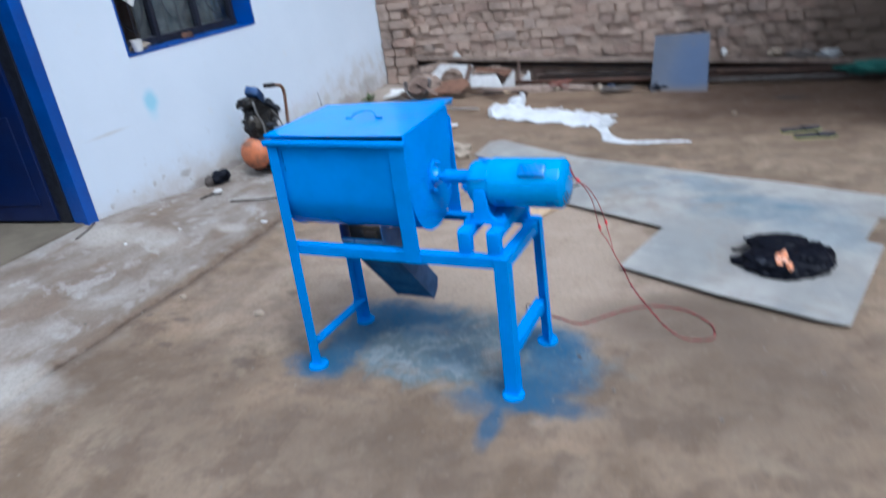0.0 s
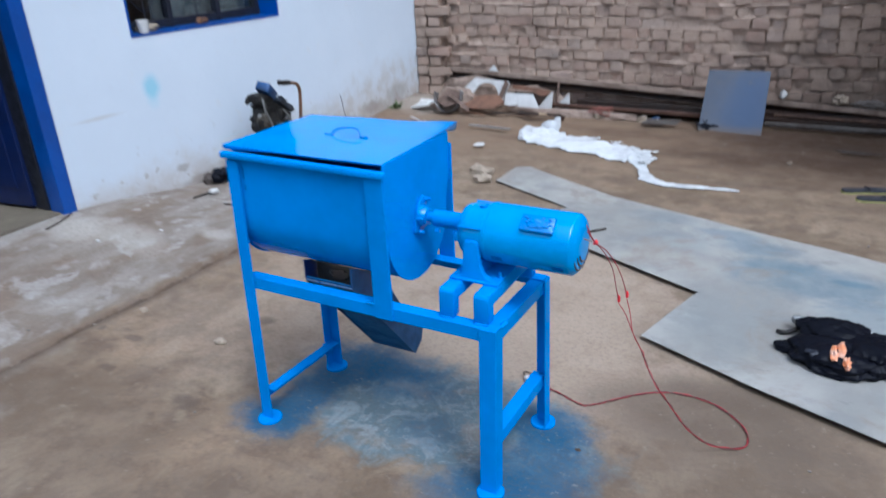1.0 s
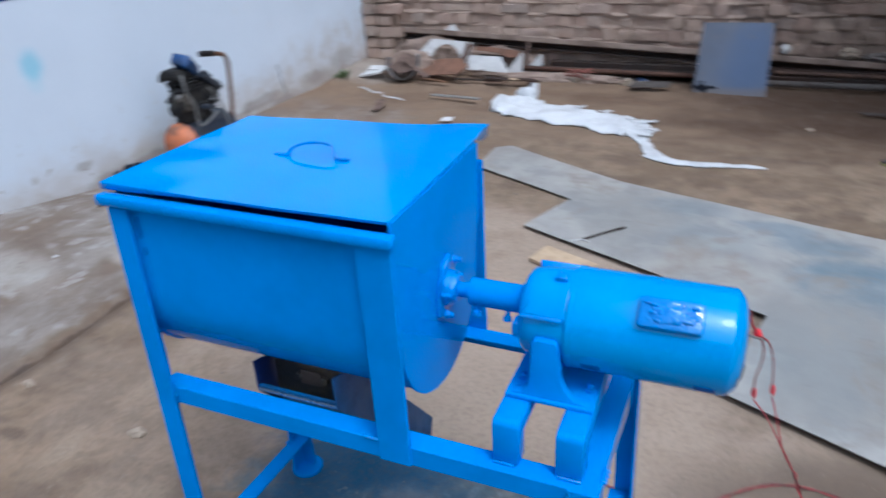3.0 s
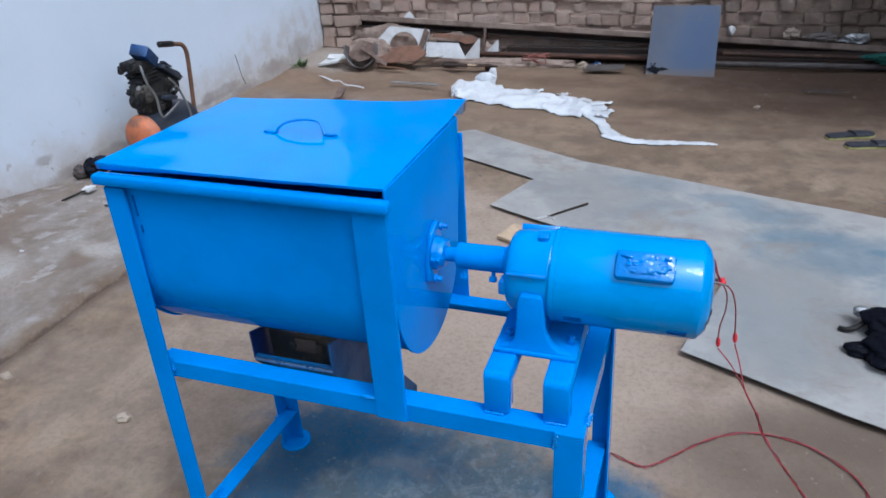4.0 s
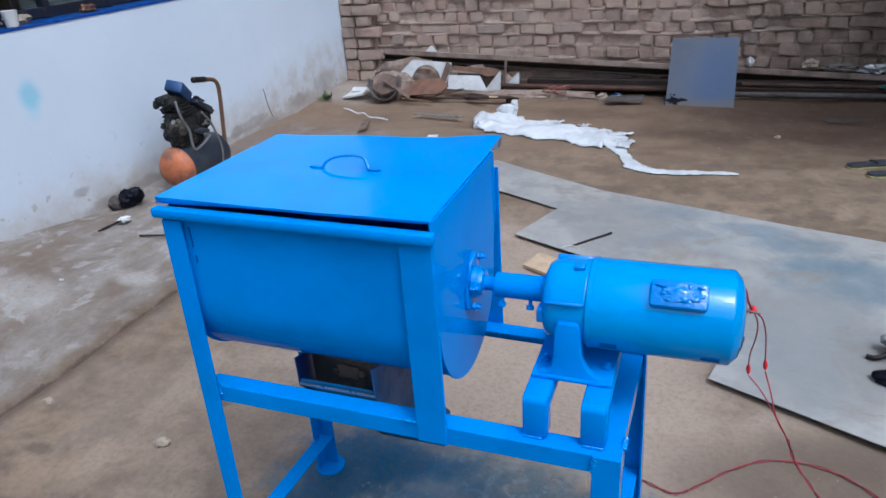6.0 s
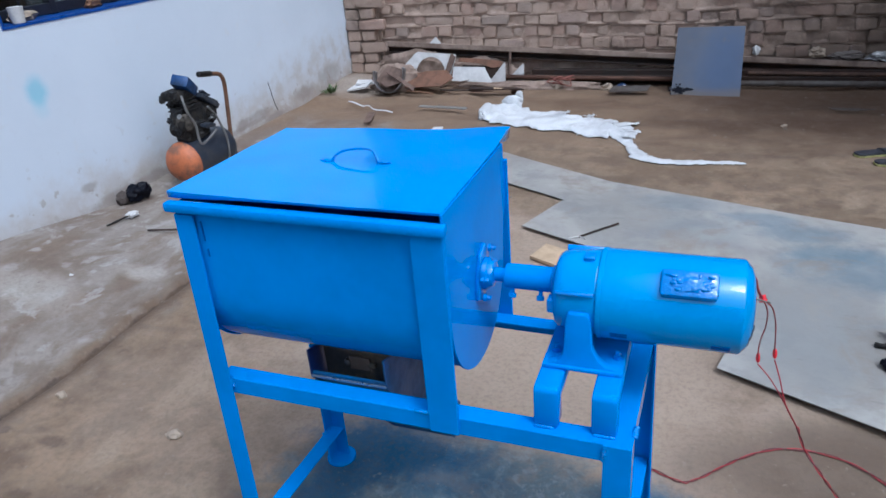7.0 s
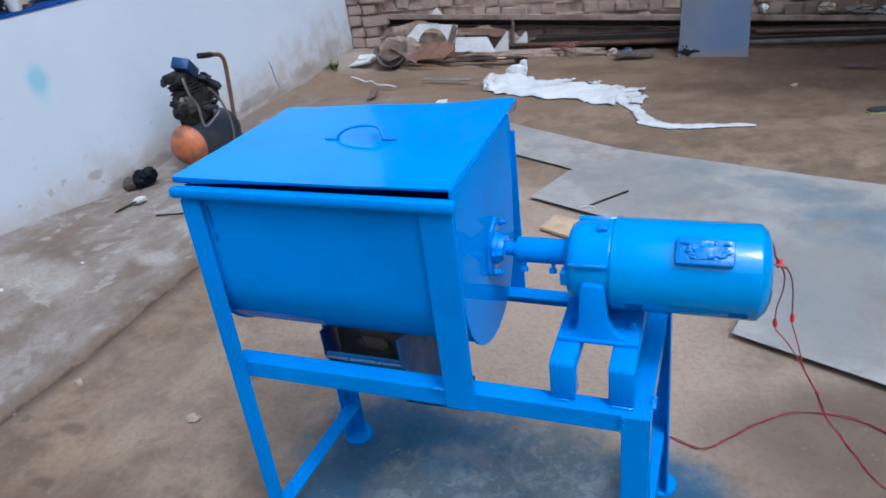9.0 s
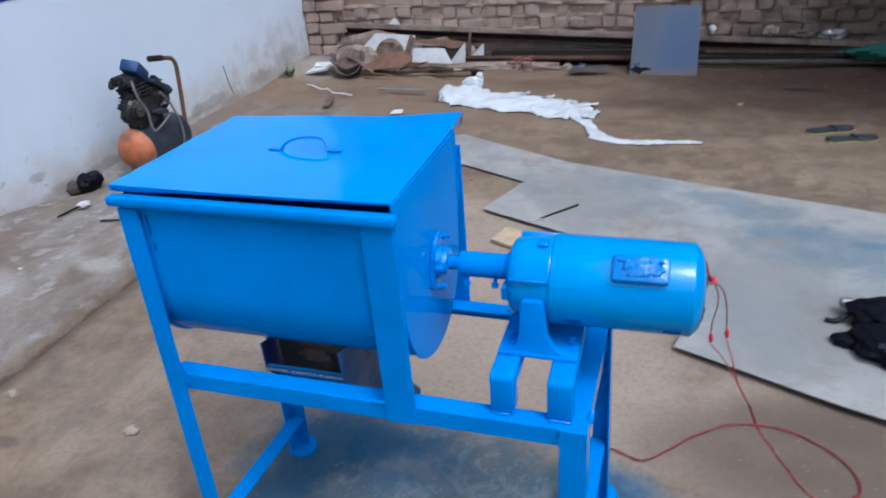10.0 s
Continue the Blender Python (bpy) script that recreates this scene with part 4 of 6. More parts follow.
for dy, dz in ((0.024, 0.040), (-0.018, -0.040), (-0.026, 0.0), (0.026, 0.010)):
    part("bolt", lathe(bmesh.new(), (-0.791, SY + dy, SZ + dz), (0, SY + dy, SZ + dz), ((0, 0.0075), (0.006, 0.0075), (0.0065, 0.0045), (0.014, 0.0045), (0.015, 0.003)), 6), BLUE_THICK, bear)
part("shaft", rod(bmesh.new(), (-0.80, SY, SZ), (-0.66, SY, SZ), 0.0125, 24), BLUE, mixer, smooth=40)
coup = part("coupling", lathe(bmesh.new(), (-0.752, SY, SZ), (0, SY, SZ), ((0, 0.020), (0.001, 0.0225), (0.083, 0.0225), (0.084, 0.020)), 32), BLUE, mixer, "plain blue sleeve coupling", 40)
for x in (-0.738, -0.688):
    part("bolt", lathe(bmesh.new(), (x, SY - 0.012, SZ - 0.018), (x, SY - 0.022, SZ - 0.045), ((0, 0.004), (0.008, 0.004), (0.0085, 0.0075), (0.016, 0.0075), (0.017, 0.005)), 6), BLUE_THICK, coup)
MX0, MR = -0.664, 0.0765
motor = part("motor", lathe(bmesh.new(), (MX0, SY, SZ - 0.014), (0, SY, SZ - 0.014), (
    (0.004, 0.034), (0.005, 0.056), (0.008, 0.062), (0.014, 0.0665), (0.030, 0.0695), (0.060, 0.0715), (0.074, 0.0735), (0.076, 0.0735), (0.078, 0.0725), (0.084, 0.0735), (0.086, MR), (0.090, MR + 0.0005), (0.297, MR), (0.300, 0.0755),
    (0.302, 0.073), (0.309, 0.066), (0.315, 0.050), (0.318, 0.030)), 72), BLUE_BODY, mixer, "blue cylindrical electric motor body", 35)
part("motor_boss", lathe(bmesh.new(), (MX0 - 0.006, SY, SZ), (0, SY, SZ), ((0, 0.018), (0.002, 0.026), (0.012, 0.028), (0.02, 0.034)), 28), BLUE_THICK, motor, smooth=40)
part("shaft_stub", lathe(bmesh.new(), (MX0 + 0.298, SY - 0.01, SZ + 0.012), (0.0, SY - 0.03, SZ - 0.05), ((0.014, 0.0022), (0.016, 0.0018), (0.040, 0.0013), (0.041, 0.001)), 10), GREY_PIPE, motor, "short grey wire stub", 40)
# terminal box on the upper front of the body, thick with paint
TB = Matrix.Translation((-0.446, SY, SZ - 0.014)) @ Matrix.Rotation(radians(42), 4, "X")
part("terminal_box", moved(box(bmesh.new(), -0.043, 0.043, -0.023, 0.023, MR - 0.006, MR + 0.012, 0.007), TB), BLUE_THICK, motor, "terminal cover blobbed with wet-looking paint", 40)
bm = lump(bmesh.new(), (0.004, 0.0, MR + 0.010), (0.034, 0.017, 0.006), 6, 0.3, 3.5, MR + 0.008, 4)
part("nameplate", moved(bm, TB), BLUE_THICK, motor, smooth=40)
for k in range(16):
    rb = random.Random(100 + k)
    blob = lump(bmesh.new(), (rb.uniform(-0.032, 0.034), rb.uniform(-0.015, 0.015), MR + 0.013), (rb.uniform(0.003, 0.007), rb.uniform(0.002, 0.005), 0.0035), k, 0.3, 3, MR + 0.008, 2)
    part("paint_blob", moved(blob, TB), BLUE_THICK, motor, smooth=60)
for x, ang in ((-0.548, 122), (-0.392, 124)):
    for d in (-0.004, 0.004):
        m = Matrix.Translation((x, SY, SZ - 0.014)) @ Matrix.Rotation(radians(ang), 4, "X")
        part("vent_slot", moved(box(bmesh.new(), -0.014, 0.014, d - 0.0028, d + 0.0028, MR - 0.002, MR + 0.0012, 0.001), m), BLUE_DARK, motor)
for r_, x_, a0, a1 in ((0.060, 0.3095, 200, 262), (0.049, 0.3135, 196, 268), (0.037, 0.3160, 198, 262), (0.060, 0.3095, 278, 330), (0.049, 0.3135, 282, 330)):
    arc = [(MX0 + x_, SY + r_ * math.cos(radians(a0 + (a1 - a0) * k / 10)), SZ - 0.014 + r_ * math.sin(radians(a0 + (a1 - a0) * k / 10))) for k in range(11)]
    part("end_slot", sweep(bmesh.new(), arc, 0.0030, 8), DARK_BAR, motor, "dark curved cooling slot", 60)
for ang, x0, x1, w in ((66, MX0 + 0.012, MX0 + 0.076, 0.0035), (12, MX0 + 0.052, MX0 + 0.070, 0.008), (-40, MX0 + 0.012, MX0 + 0.076, 0.0035)):
    m = Matrix.Translation((0, SY, SZ - 0.014)) @ Matrix.Rotation(radians(ang), 4, "X")
    part("cast_rib", moved(box(bmesh.new(), x0, x1, -w, w, 0.068, 0.0785, 0.0022), m), BLUE_THICK, motor, smooth=40)
part("clamp_band", lathe(bmesh.new(), (MX0 + 0.079, SY, SZ - 0.014), (0, SY, SZ - 0.014), ((0, 0.074), (0.0005, 0.0780), (0.008, 0.0780), (0.0085, 0.074)), 64), BLUE_BODY, motor, smooth=35)
part("lug", box(bmesh.new(), MX0 - 0.004, MX0 + 0.010, SY - 0.062, SY - 0.035, SZ - 0.03, SZ - 0.005, 0.004), BLUE_THICK, motor, smooth=40)
# cast saddle foot
foot_outline = [(-0.664, 0.582), (-0.544, 0.582), (-0.544, 0.589), (-0.566, 0.593), (-0.578, 0.604), (-0.588, 0.626), (-0.592, 0.682), (-0.596, 0.690), (-0.628, 0.690), (-0.632, 0.682), (-0.635, 0.626), (-0.638, 0.606), (-0.648, 0.593), (-0.664, 0.589)]
sad = part("motor_foot", soften(prism(bmesh.new(), foot_outline, 1.941, 1.959, lambda p, q, w: (p, w, q)), 0.003), BLUE, mixer, "cast motor foot bolted to the cross bars", 40)
part("rear_web", soften(prism(bmesh.new(), foot_outline, 2.075, 2.090, lambda p, q, w: (p, w, q)), 0.003), BLUE, sad, smooth=40)
part("foot_web", box(bmesh.new(), -0.630, -0.592, 1.958, 2.076, 0.590, 0.630, 0.004), BLUE, sad)
part("foot_base", box(bmesh.new(), -0.672, -0.536, 1.936, 2.100, 0.580, 0.588, 0.003), BLUE, sad, smooth=40)
for x, y in ((-0.655, 1.982), (-0.550, 1.982), (-0.655, 2.07), (-0.550, 2.07)):
    part("bolt", lathe(bmesh.new(), (x, y, 0.587), (x, y, 1), ((0, 0.009), (0.007, 0.009), (0.0075, 0.005), (0.014, 0.005), (0.015, 0.003)), 6), BLUE_THICK, sad)
# bridge-shaped cross bars under it
for x0 in (-0.674, -0.578):
    side = [(1.880, LZ + 0.001), (1.880, 0.572), (1.887, 0.580), (2.194, 0.580), (2.200, 0.572), (2.200, LZ + 0.001), (2.168, LZ + 0.001), (2.168, 0.545), (1.914, 0.545), (1.914, LZ + 0.001)]
    bm = prism(bmesh.new(), side, x0, x0 + 0.042, lambda p, q, w: (w, p, q))
    part("cross_bar", soften(bm, 0.004), BLUE, mixer, smooth=40)

# discharge chute
CX0, CX1 = -1.112, -0.957
CHUTE_BLUE = simple("dark_blue_chute_steel", (0.002, 0.085, 0.240), 0.55, 0.0, 0.45, 12, 0.4, second=(0.003, 0.052, 0.145))
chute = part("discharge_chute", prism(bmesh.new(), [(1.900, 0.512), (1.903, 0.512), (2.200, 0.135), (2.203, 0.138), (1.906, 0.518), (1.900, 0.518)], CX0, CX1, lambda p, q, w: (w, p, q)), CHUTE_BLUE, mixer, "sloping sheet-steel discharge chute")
# the left side plate is coloured darker than the right one
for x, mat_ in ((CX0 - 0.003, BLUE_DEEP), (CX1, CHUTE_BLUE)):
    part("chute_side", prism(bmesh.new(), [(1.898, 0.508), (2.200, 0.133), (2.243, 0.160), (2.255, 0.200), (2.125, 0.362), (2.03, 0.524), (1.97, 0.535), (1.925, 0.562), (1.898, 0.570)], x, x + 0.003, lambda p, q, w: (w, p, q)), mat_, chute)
part("chute_lip", box(bmesh.new(), CX0 - 0.002, CX1 + 0.002, 1.8965, 1.8995, 0.508, 0.5135, 0.001), STEEL, chute, "bare cut steel edge")
part("gate_plate", box(bmesh.new(), -1.108, -0.961, 1.945, 1.949, 0.470, 0.548, 0.001), INSIDE, chute, "bare steel gate plate")
bm = box(bmesh.new(), -1.052, -1.006, 1.939, 1.944, 0.508, 0.538, 0.003)
part("gate_bracket", bm, PIPE_DARK, chute, smooth=40)
for x in (-1.056, -1.002):
    part("bolt", lathe(bmesh.new(), (x, 1.943, 0.523), (x, 1.0, 0.523), ((0, 0.008), (0.006, 0.008), (0.007, 0.004)), 6), INSIDE, chute)

# ---- red cable of the motor ----
cable = thing("power_cable", "twisted red two-core cable from the motor to the ground", "cable", (-0.2, 2.4, 0))
a_end, b_end = (-0.358, 2.026, 0.744), (-0.358, 2.032, 0.736)
c1, c2 = Vector((-0.309, 2.232, 0.454)), Vector((-0.283, 2.212, 0.482))
for nm, start, con, via in (("lead", a_end, c1, [(-0.349, 2.036, 0.738), (-0.341, 2.05, 0.708), (-0.333, 2.062, 0.687), (-0.318, 2.105, 0.640), (-0.311, 2.16, 0.575), (-0.312, 2.205, 0.510)]),
                            ("lead", b_end, c2, [(-0.347, 2.038, 0.724), (-0.340, 2.052, 0.702), (-0.331, 2.062, 0.685), (-0.312, 2.10, 0.650), (-0.297, 2.15, 0.590), (-0.288, 2.19, 0.528)])):
    part(nm, sweep(bmesh.new(), curve_points([start, *via, con], 8), 0.0013, 8), RED_WIRE, cable, smooth=60)
    bm = lathe(bmesh.new(), con + Vector((0, 0.002, 0.014)), con + Vector((0.003, 0, -0.03)), ((0.002, 0.0018), (0.005, 0.0034), (0.012, 0.0044), (0.019, 0.0036), (0.023, 0.0018)), 12)
    part("tape_wrap", bm, RED_TAPE, cable, "bright red insulating tape", 60)
    down = [con + Vector((0.002, 0, -0.012)), (con + Vector((-0.262, 2.196, 0.400))) / 2 + Vector((0.004, 0, -0.006)), (-0.252, 2.185, 0.385), (-0.226, 2.188, 0.335)]
    part(nm, sweep(bmesh.new(), curve_points(down, 8), 0.0013, 8), RED_WIRE, cable, smooth=60)
part("knot", lump(bmesh.new(), (-0.332, 2.062, 0.686), (0.006, 0.006, 0.006), 4, 0.5, 3, 0, 3), RED_TAPE, cable, "red twist where the leads cross", 60)
ground_run = [(-0.226, 2.188, 0.335), (-0.205, 2.190, 0.28), (-0.172, 2.168, 0.242), (-0.137, 2.184, 0.184), (-0.098, 2.195, 0.125), (-0.050, 2.250, 0.046), (0.005, 2.290, 0.012), (0.058, 2.335, 0), (0.052, 2.405, 0), (0.0, 2.470, 0),
              (-0.085, 2.515, 0.01), (-0.20, 2.510, 0.01), (-0.29, 2.450, 0), (-0.345, 2.395, 0), (-0.395, 2.345, 0), (-0.430, 2.330, 0), (-0.50, 2.355, 0), (-0.56, 2.372, 0), (-0.603, 2.378, 0.012)]
ground_run = [(x, y, z if z > 0.011 else ground_z(x, y) + 0.003) for x, y, z in ground_run]
line = curve_points(ground_run, 10)
for side in (0, math.pi):
    tw = [p + Vector((math.cos(k * 0.55 + side), math.sin(k * 0.55 + side), 0.7 * math.sin(k * 0.55 + side))) * 0.0018 + Vector((0, 0, 0.002)) for k, p in enumerate(line)]
    part("core", sweep(bmesh.new(), tw, 0.0014, 8), DARK_WIRE if side else RED_WIRE, cable, smooth=60)
bm = moved(box(bmesh.new(), -0.019, 0.019, -0.010, 0.010, 0, 0.019, 0.005), Matrix.Translation((-0.624, 2.380, ground_z(-0.62, 2.38) + 0.001)) @ pose(0, 0, 0, 0, 0, -28))
part("plug", bm, WHITE_BITS, cable, "small white plug", 40)
tail = curve_points([(-0.640, 2.388, 0.012), (-0.652, 2.402, 0.016), (-0.650, 2.420, 0.012), (-0.625, 2.420, 0.008), (-0.590, 2.405, 0.008)], 6)
part("plug_loop", sweep(bmesh.new(), tail, 0.0022, 6), BLACK_DULL, cable, smooth=60)

# ---- steel sheets lying on the ground ----
def sheet_metal():
    m, t, b = material("scuffed_sheet_steel")
    v = coords(t)
    xyz = split(t, v)
    big, mid, grain = noise_of(t, v, 1.8, 6, 0.6, 0.5), noise_of(t, v, 9, 6, 0.65), noise_of(t, v, 90, 4, 0.6)
    c = blend(t, step(t, big, 0.38, 0.62), (0.270, 0.266, 0.254), (0.370, 0.360, 0.338))
    c = blend(t, step(t, mid, 0.52, 0.66, 0, 0.5), c, (0.325, 0.300, 0.262))
    c = blend(t, step(t, noise_of(t, v, 4.5, 5, 0.6), 0.50, 0.62, 0, 0.3), c, (0.195, 0.215, 0.228))
    w = calc(t, "MULTIPLY", calc(t, "SUBTRACT", noise_of(t, v, 5, 6, 0.7, 0.6), 0.5), 2.0)
    for cx, cy, rx, ry, amount in ((-0.22, 3.93, 0.15, 0.06, 0.55), (-0.05, 3.79, 0.15, 0.08, 0.6), (0.06, 3.63, 0.18, 0.07, 0.6), (-0.40, 3.75, 0.2, 0.12, 0.25), (0.33, 3.55, 0.07, 0.025, 0.85), (0.22, 3.50, 0.30, 0.16, 0.55), (0.45, 3.25, 0.22, 0.2, 0.4), (-0.1, 3.05, 0.3, 0.2, 0.12), (-0.55, 4.05, 0.2, 0.08, 0.3)):
        c = blend(t, calc(t, "MULTIPLY", spot(t, xyz, cx, cy, rx, ry, w, 0.5), amount), c, (0.12, 0.185, 0.235))
    dirt = calc(t, "MULTIPLY", step(t, noise_of(t, v, 2.7, 6, 0.65, 0.8), 0.52, 0.64, 0, 0.6), step(t, mid, 0.36, 0.58, 0.4, 1))
    c = blend(t, dirt, c, (0.252, 0.215, 0.178))
    c = blend(t, step(t, noise_of(t, coords(t, (1.0, 3.5, 1)), 11, 4, 0.6), 0.64, 0.69, 0, 0.22), c, (0.12, 0.115, 0.11))
    feed(t, c, b.inputs["Base Color"])
    b.inputs["Metallic"].default_value = 0.15
    feed(t, step(t, mid, 0.3, 0.7, 0.42, 0.7), b.inputs["Roughness"])
    relief(t, b, calc(t, "ADD", calc(t, "MULTIPLY", big, 4), calc(t, "MULTIPLY", grain, 0.3)), 0.25, 0.006)
    return m


SCUFFED = sheet_metal()
for outline, z, label in (
        (((-1.61, 4.31), (-1.044, 4.007), (-0.52, 3.84), (0.30, 3.58), (0.78, 3.44), (0.86, 3.70), (0.44, 3.845), (-0.20, 4.05), (-0.86, 4.275), (-1.30, 4.52), (-1.52, 4.65), (-1.60, 4.60)), 0.009, "long grey steel sheet lying on the earth"),
        (((-1.163, 3.675), (-0.742, 3.480), (-0.217, 3.232), (0.50, 2.90), (0.70, 3.53), (-0.30, 3.94), (-1.020, 4.06)), 0.014, "scuffed grey steel sheet with blue paint smears"),
        (((-0.353, 2.797), (0.05, 2.62), (0.40, 2.492), (0.49, 2.478), (0.66, 3.15), (0.40, 3.30), (-0.18, 3.40)), 0.019, "dusty grey steel sheet under the black bag")):
    ob = part("steel_sheet", sheet_of(bmesh.new(), outline, z, 0.0025, 0.005, 2.0 + z * 100, 0.08), SCUFFED, smooth=30)
    tagged(ob, label, "metal sheet", "sheets on the ground")
tagged(part("board", sheet_of(bmesh.new(), ((-1.06, 3.40), (-0.86, 3.30), (-0.80, 3.42), (-1.02, 3.52)), 0.006, 0.012, 0.004, 3), CARD), "tan board lying flat on the concrete", "board")
tagged(part("metal_strip", sweep(bmesh.new(), [(-0.90, 3.60, 0.023), (-0.84, 3.67, 0.024), (-0.76, 3.76, 0.024)], 0.005, 6), RUST_DARK), "thin dark metal strip on the steel sheet", "metal strip")
tagged(part("wire_offcut", sweep(bmesh.new(), curve_points([(-0.94, 3.58, 0.022), (-0.90, 3.60, 0.024), (-0.87, 3.59, 0.022)], 5), 0.003, 6), WHITE_BITS), "pale wire offcut on the steel sheet", "wire")

# ---- black bag with a strap and an orange wrapper ----
bag = thing("black_bag", "crumpled black plastic bag lying on the steel sheet", "bag", (0.22, 2.98, 0.022))
BZ = 0.0225
for nm, at, radii, seed, mat_ in (("bag_body", (0.272, 2.885, 0.045), (0.148, 0.118, 0.050), 2, BLACK), ("folded_top", (0.262, 3.025, 0.05), (0.120, 0.095, 0.056), 5, BLACK),
                                  ("bag_corner", (0.132, 2.905, 0.035), (0.054, 0.032, 0.022), 7, BLACK), ("bag_side", (0.380, 2.925, 0.05), (0.088, 0.118, 0.060), 11, BLACK)):
    part(nm, lump(bmesh.new(), at, radii, seed, 0.2, 2.6, BZ, 5), mat_, bag, smooth=80)
part("strap", sweep(bmesh.new(), curve_points([(0.16, 3.045, 0.05), (0.13, 3.015, 0.04), (0.105, 3.005, 0.034), (0.085, 3.015, 0.030)], 6), 0.008, 8), BLACK_DULL, bag, smooth=60)
part("buckle", lump(bmesh.new(), (0.150, 3.070, 0.062), (0.026, 0.018, 0.018), 9, 0.3, 3, BZ, 3), ALU, bag, "dull grey buckle", 60)
for x, y, z, sd in ((0.262, 2.830, 0.088, 1), (0.300, 2.800, 0.080, 2), (0.282, 2.850, 0.093, 3)):
    part("wrapper", lump(bmesh.new(), (x, y, z), (0.013, 0.046, 0.012), sd, 0.4, 3, 0.05, 3), PEACH, bag, "torn orange wrapper in the fold", 60)
part("clear_film", lump(bmesh.new(), (0.215, 2.825, 0.078), (0.036, 0.024, 0.010), 15, 0.4, 3, 0.05, 3), DARK_BAR, bag, "bluish glossy film", 60)

# ---- torn white plastic sheeting ----
def torn_sheet():
    bm = bmesh.new()
    spine = curve_points([(-1.885, 5.38, 0.20), (-1.80, 5.41, 0.32), (-1.68, 5.39, 0.36), (-1.50, 5.33, 0.36), (-1.34, 5.26, 0.34), (-1.22, 5.25, 0.27), (-1.12, 5.20, 0.30), (-1.02, 5.13, 0.32), (-0.955, 5.12, 0.27), (-0.905, 5.05, 0.15),
                          (-0.865, 4.93, 0.075), (-0.82, 4.81, 0.065), (-0.77, 4.70, 0.09), (-0.735, 4.660, 0.080), (-0.66, 4.618, 0.075), (-0.55, 4.615, 0.075), (-0.45, 4.630, 0.060), (-0.38, 4.635, 0.045), (-0.30, 4.640, 0.05), (-0.237, 4.638, 0.015)], 8)
    rows, n = [], 26
    for i, p in enumerate(spine):
        q0, q1 = spine[max(i - 1, 0)], spine[min(i + 1, len(spine) - 1)]
        d = Vector((q1.x - q0.x, q1.y - q0.y, 0)).normalized()
        side = Vector((-d.y, d.x, 0))
        row = []
        for j in range(n + 1):
            s = j / n - 0.5
            ragged = 1 + 0.30 * noise.noise(Vector((i * 0.16, s * 2, 3))) + (0.22 if p.z > 0.12 else 0.42) * noise.noise(Vector((i * 0.55, s * 2, 7))) + (0.12 if p.z > 0.12 else 0.40) * noise.noise(Vector((i * 0.9, s * 3, 17)))
            at = Vector((p.x, p.y, 0)) + side * s * p.z * ragged
            fold = (0.5 - abs(noise.noise(Vector((at.x * 4, at.y * 6, 2))))) * 0.050 + (0.5 - abs(noise.noise(Vector((at.x * 12, at.y * 9, 4))))) * 0.026 + (0.5 - abs(noise.noise(Vector((at.x * 28, at.y * 22, 9))))) * 0.010
            mound = 0.06 * math.exp(-((at.x + 1.68) / 0.06) ** 2 - ((at.y - 5.58) / 0.09) ** 2) + 0.05 * math.exp(-((at.x + 1.84) / 0.09) ** 2 - ((at.y - 5.45) / 0.14) ** 2)
            at.z = ground_z(at.x, at.y) + 0.006 + (fold + mound) * min(1, p.z * 3.2) * (1 - (abs(s) * 2) ** 4 * 0.8)
            row.append(bm.verts.new(at))
        rows.append(row)
    for a, b in zip(rows, rows[1:]):
        for j in range(n):
            bm.faces.new((a[j], a[j + 1], b[j + 1], b[j]))
    return bm


film = thing("plastic_sheeting", "torn crumpled white plastic sheeting with a long tail", "plastic sheet", (-1.4, 5.3, 0.0))
ob = part("crumpled_sheet", torn_sheet(), PLASTIC, film, smooth=55)
ob.modifiers.new("thickness", "SOLIDIFY").thickness = 0.002
for x, y, dx, dy, wide, seed in ((-0.965, 5.19, 0.135, 0.085, 0.105, 3), (-0.925, 5.10, 0.125, 0.010, 0.07, 8), (-0.895, 4.985, 0.075, -0.005, 0.05, 21), (-1.165, 5.33, 0.055, 0.075, 0.06, 5), (-1.335, 5.40, 0.035, 0.085, 0.06, 12)):
    bm = bmesh.new()
    rows = []
    side = Vector((-dy, dx, 0)).normalized()
    for i in range(7):
        k = i / 6
        mid_ = Vector((x + dx * k, y + dy * k, 0))
        w_ = wide * (1 - 0.75 * k) * (1 + 0.4 * noise.noise(Vector((i, seed, 1))))
        rows.append([bm.verts.new((*(mid_ + side * w_ * q).xy, ground_z(x, y) + 0.016 + 0.014 * noise.noise(Vector((i * 0.9, q * 4, seed))) + 0.012 * (1 - k))) for q in (-0.5, -0.2, 0.1, 0.5)])
    for a, b in zip(rows, rows[1:]):
        for q in range(3):
            bm.faces.new((a[q], a[q + 1], b[q + 1], b[q]))
    flap = part("torn_flap", bm, PLASTIC, film, smooth=40)
    flap.modifiers.new("thickness", "SOLIDIFY").thickness = 0.002
for at, radii, seed in (((-1.845, 5.40, 0.030), (0.045, 0.11, 0.050), 4), ((-1.70, 5.55, 0.055), (0.070, 0.035, 0.045), 9), ((-1.665, 5.59, 0.080), (0.028, 0.018, 0.050), 14)):
    part("curled_end", lump(bmesh.new(), at, radii, seed, 0.30, 2.2, ground_z(-1.8, 5.45), 4), PLASTIC, film, smooth=50)

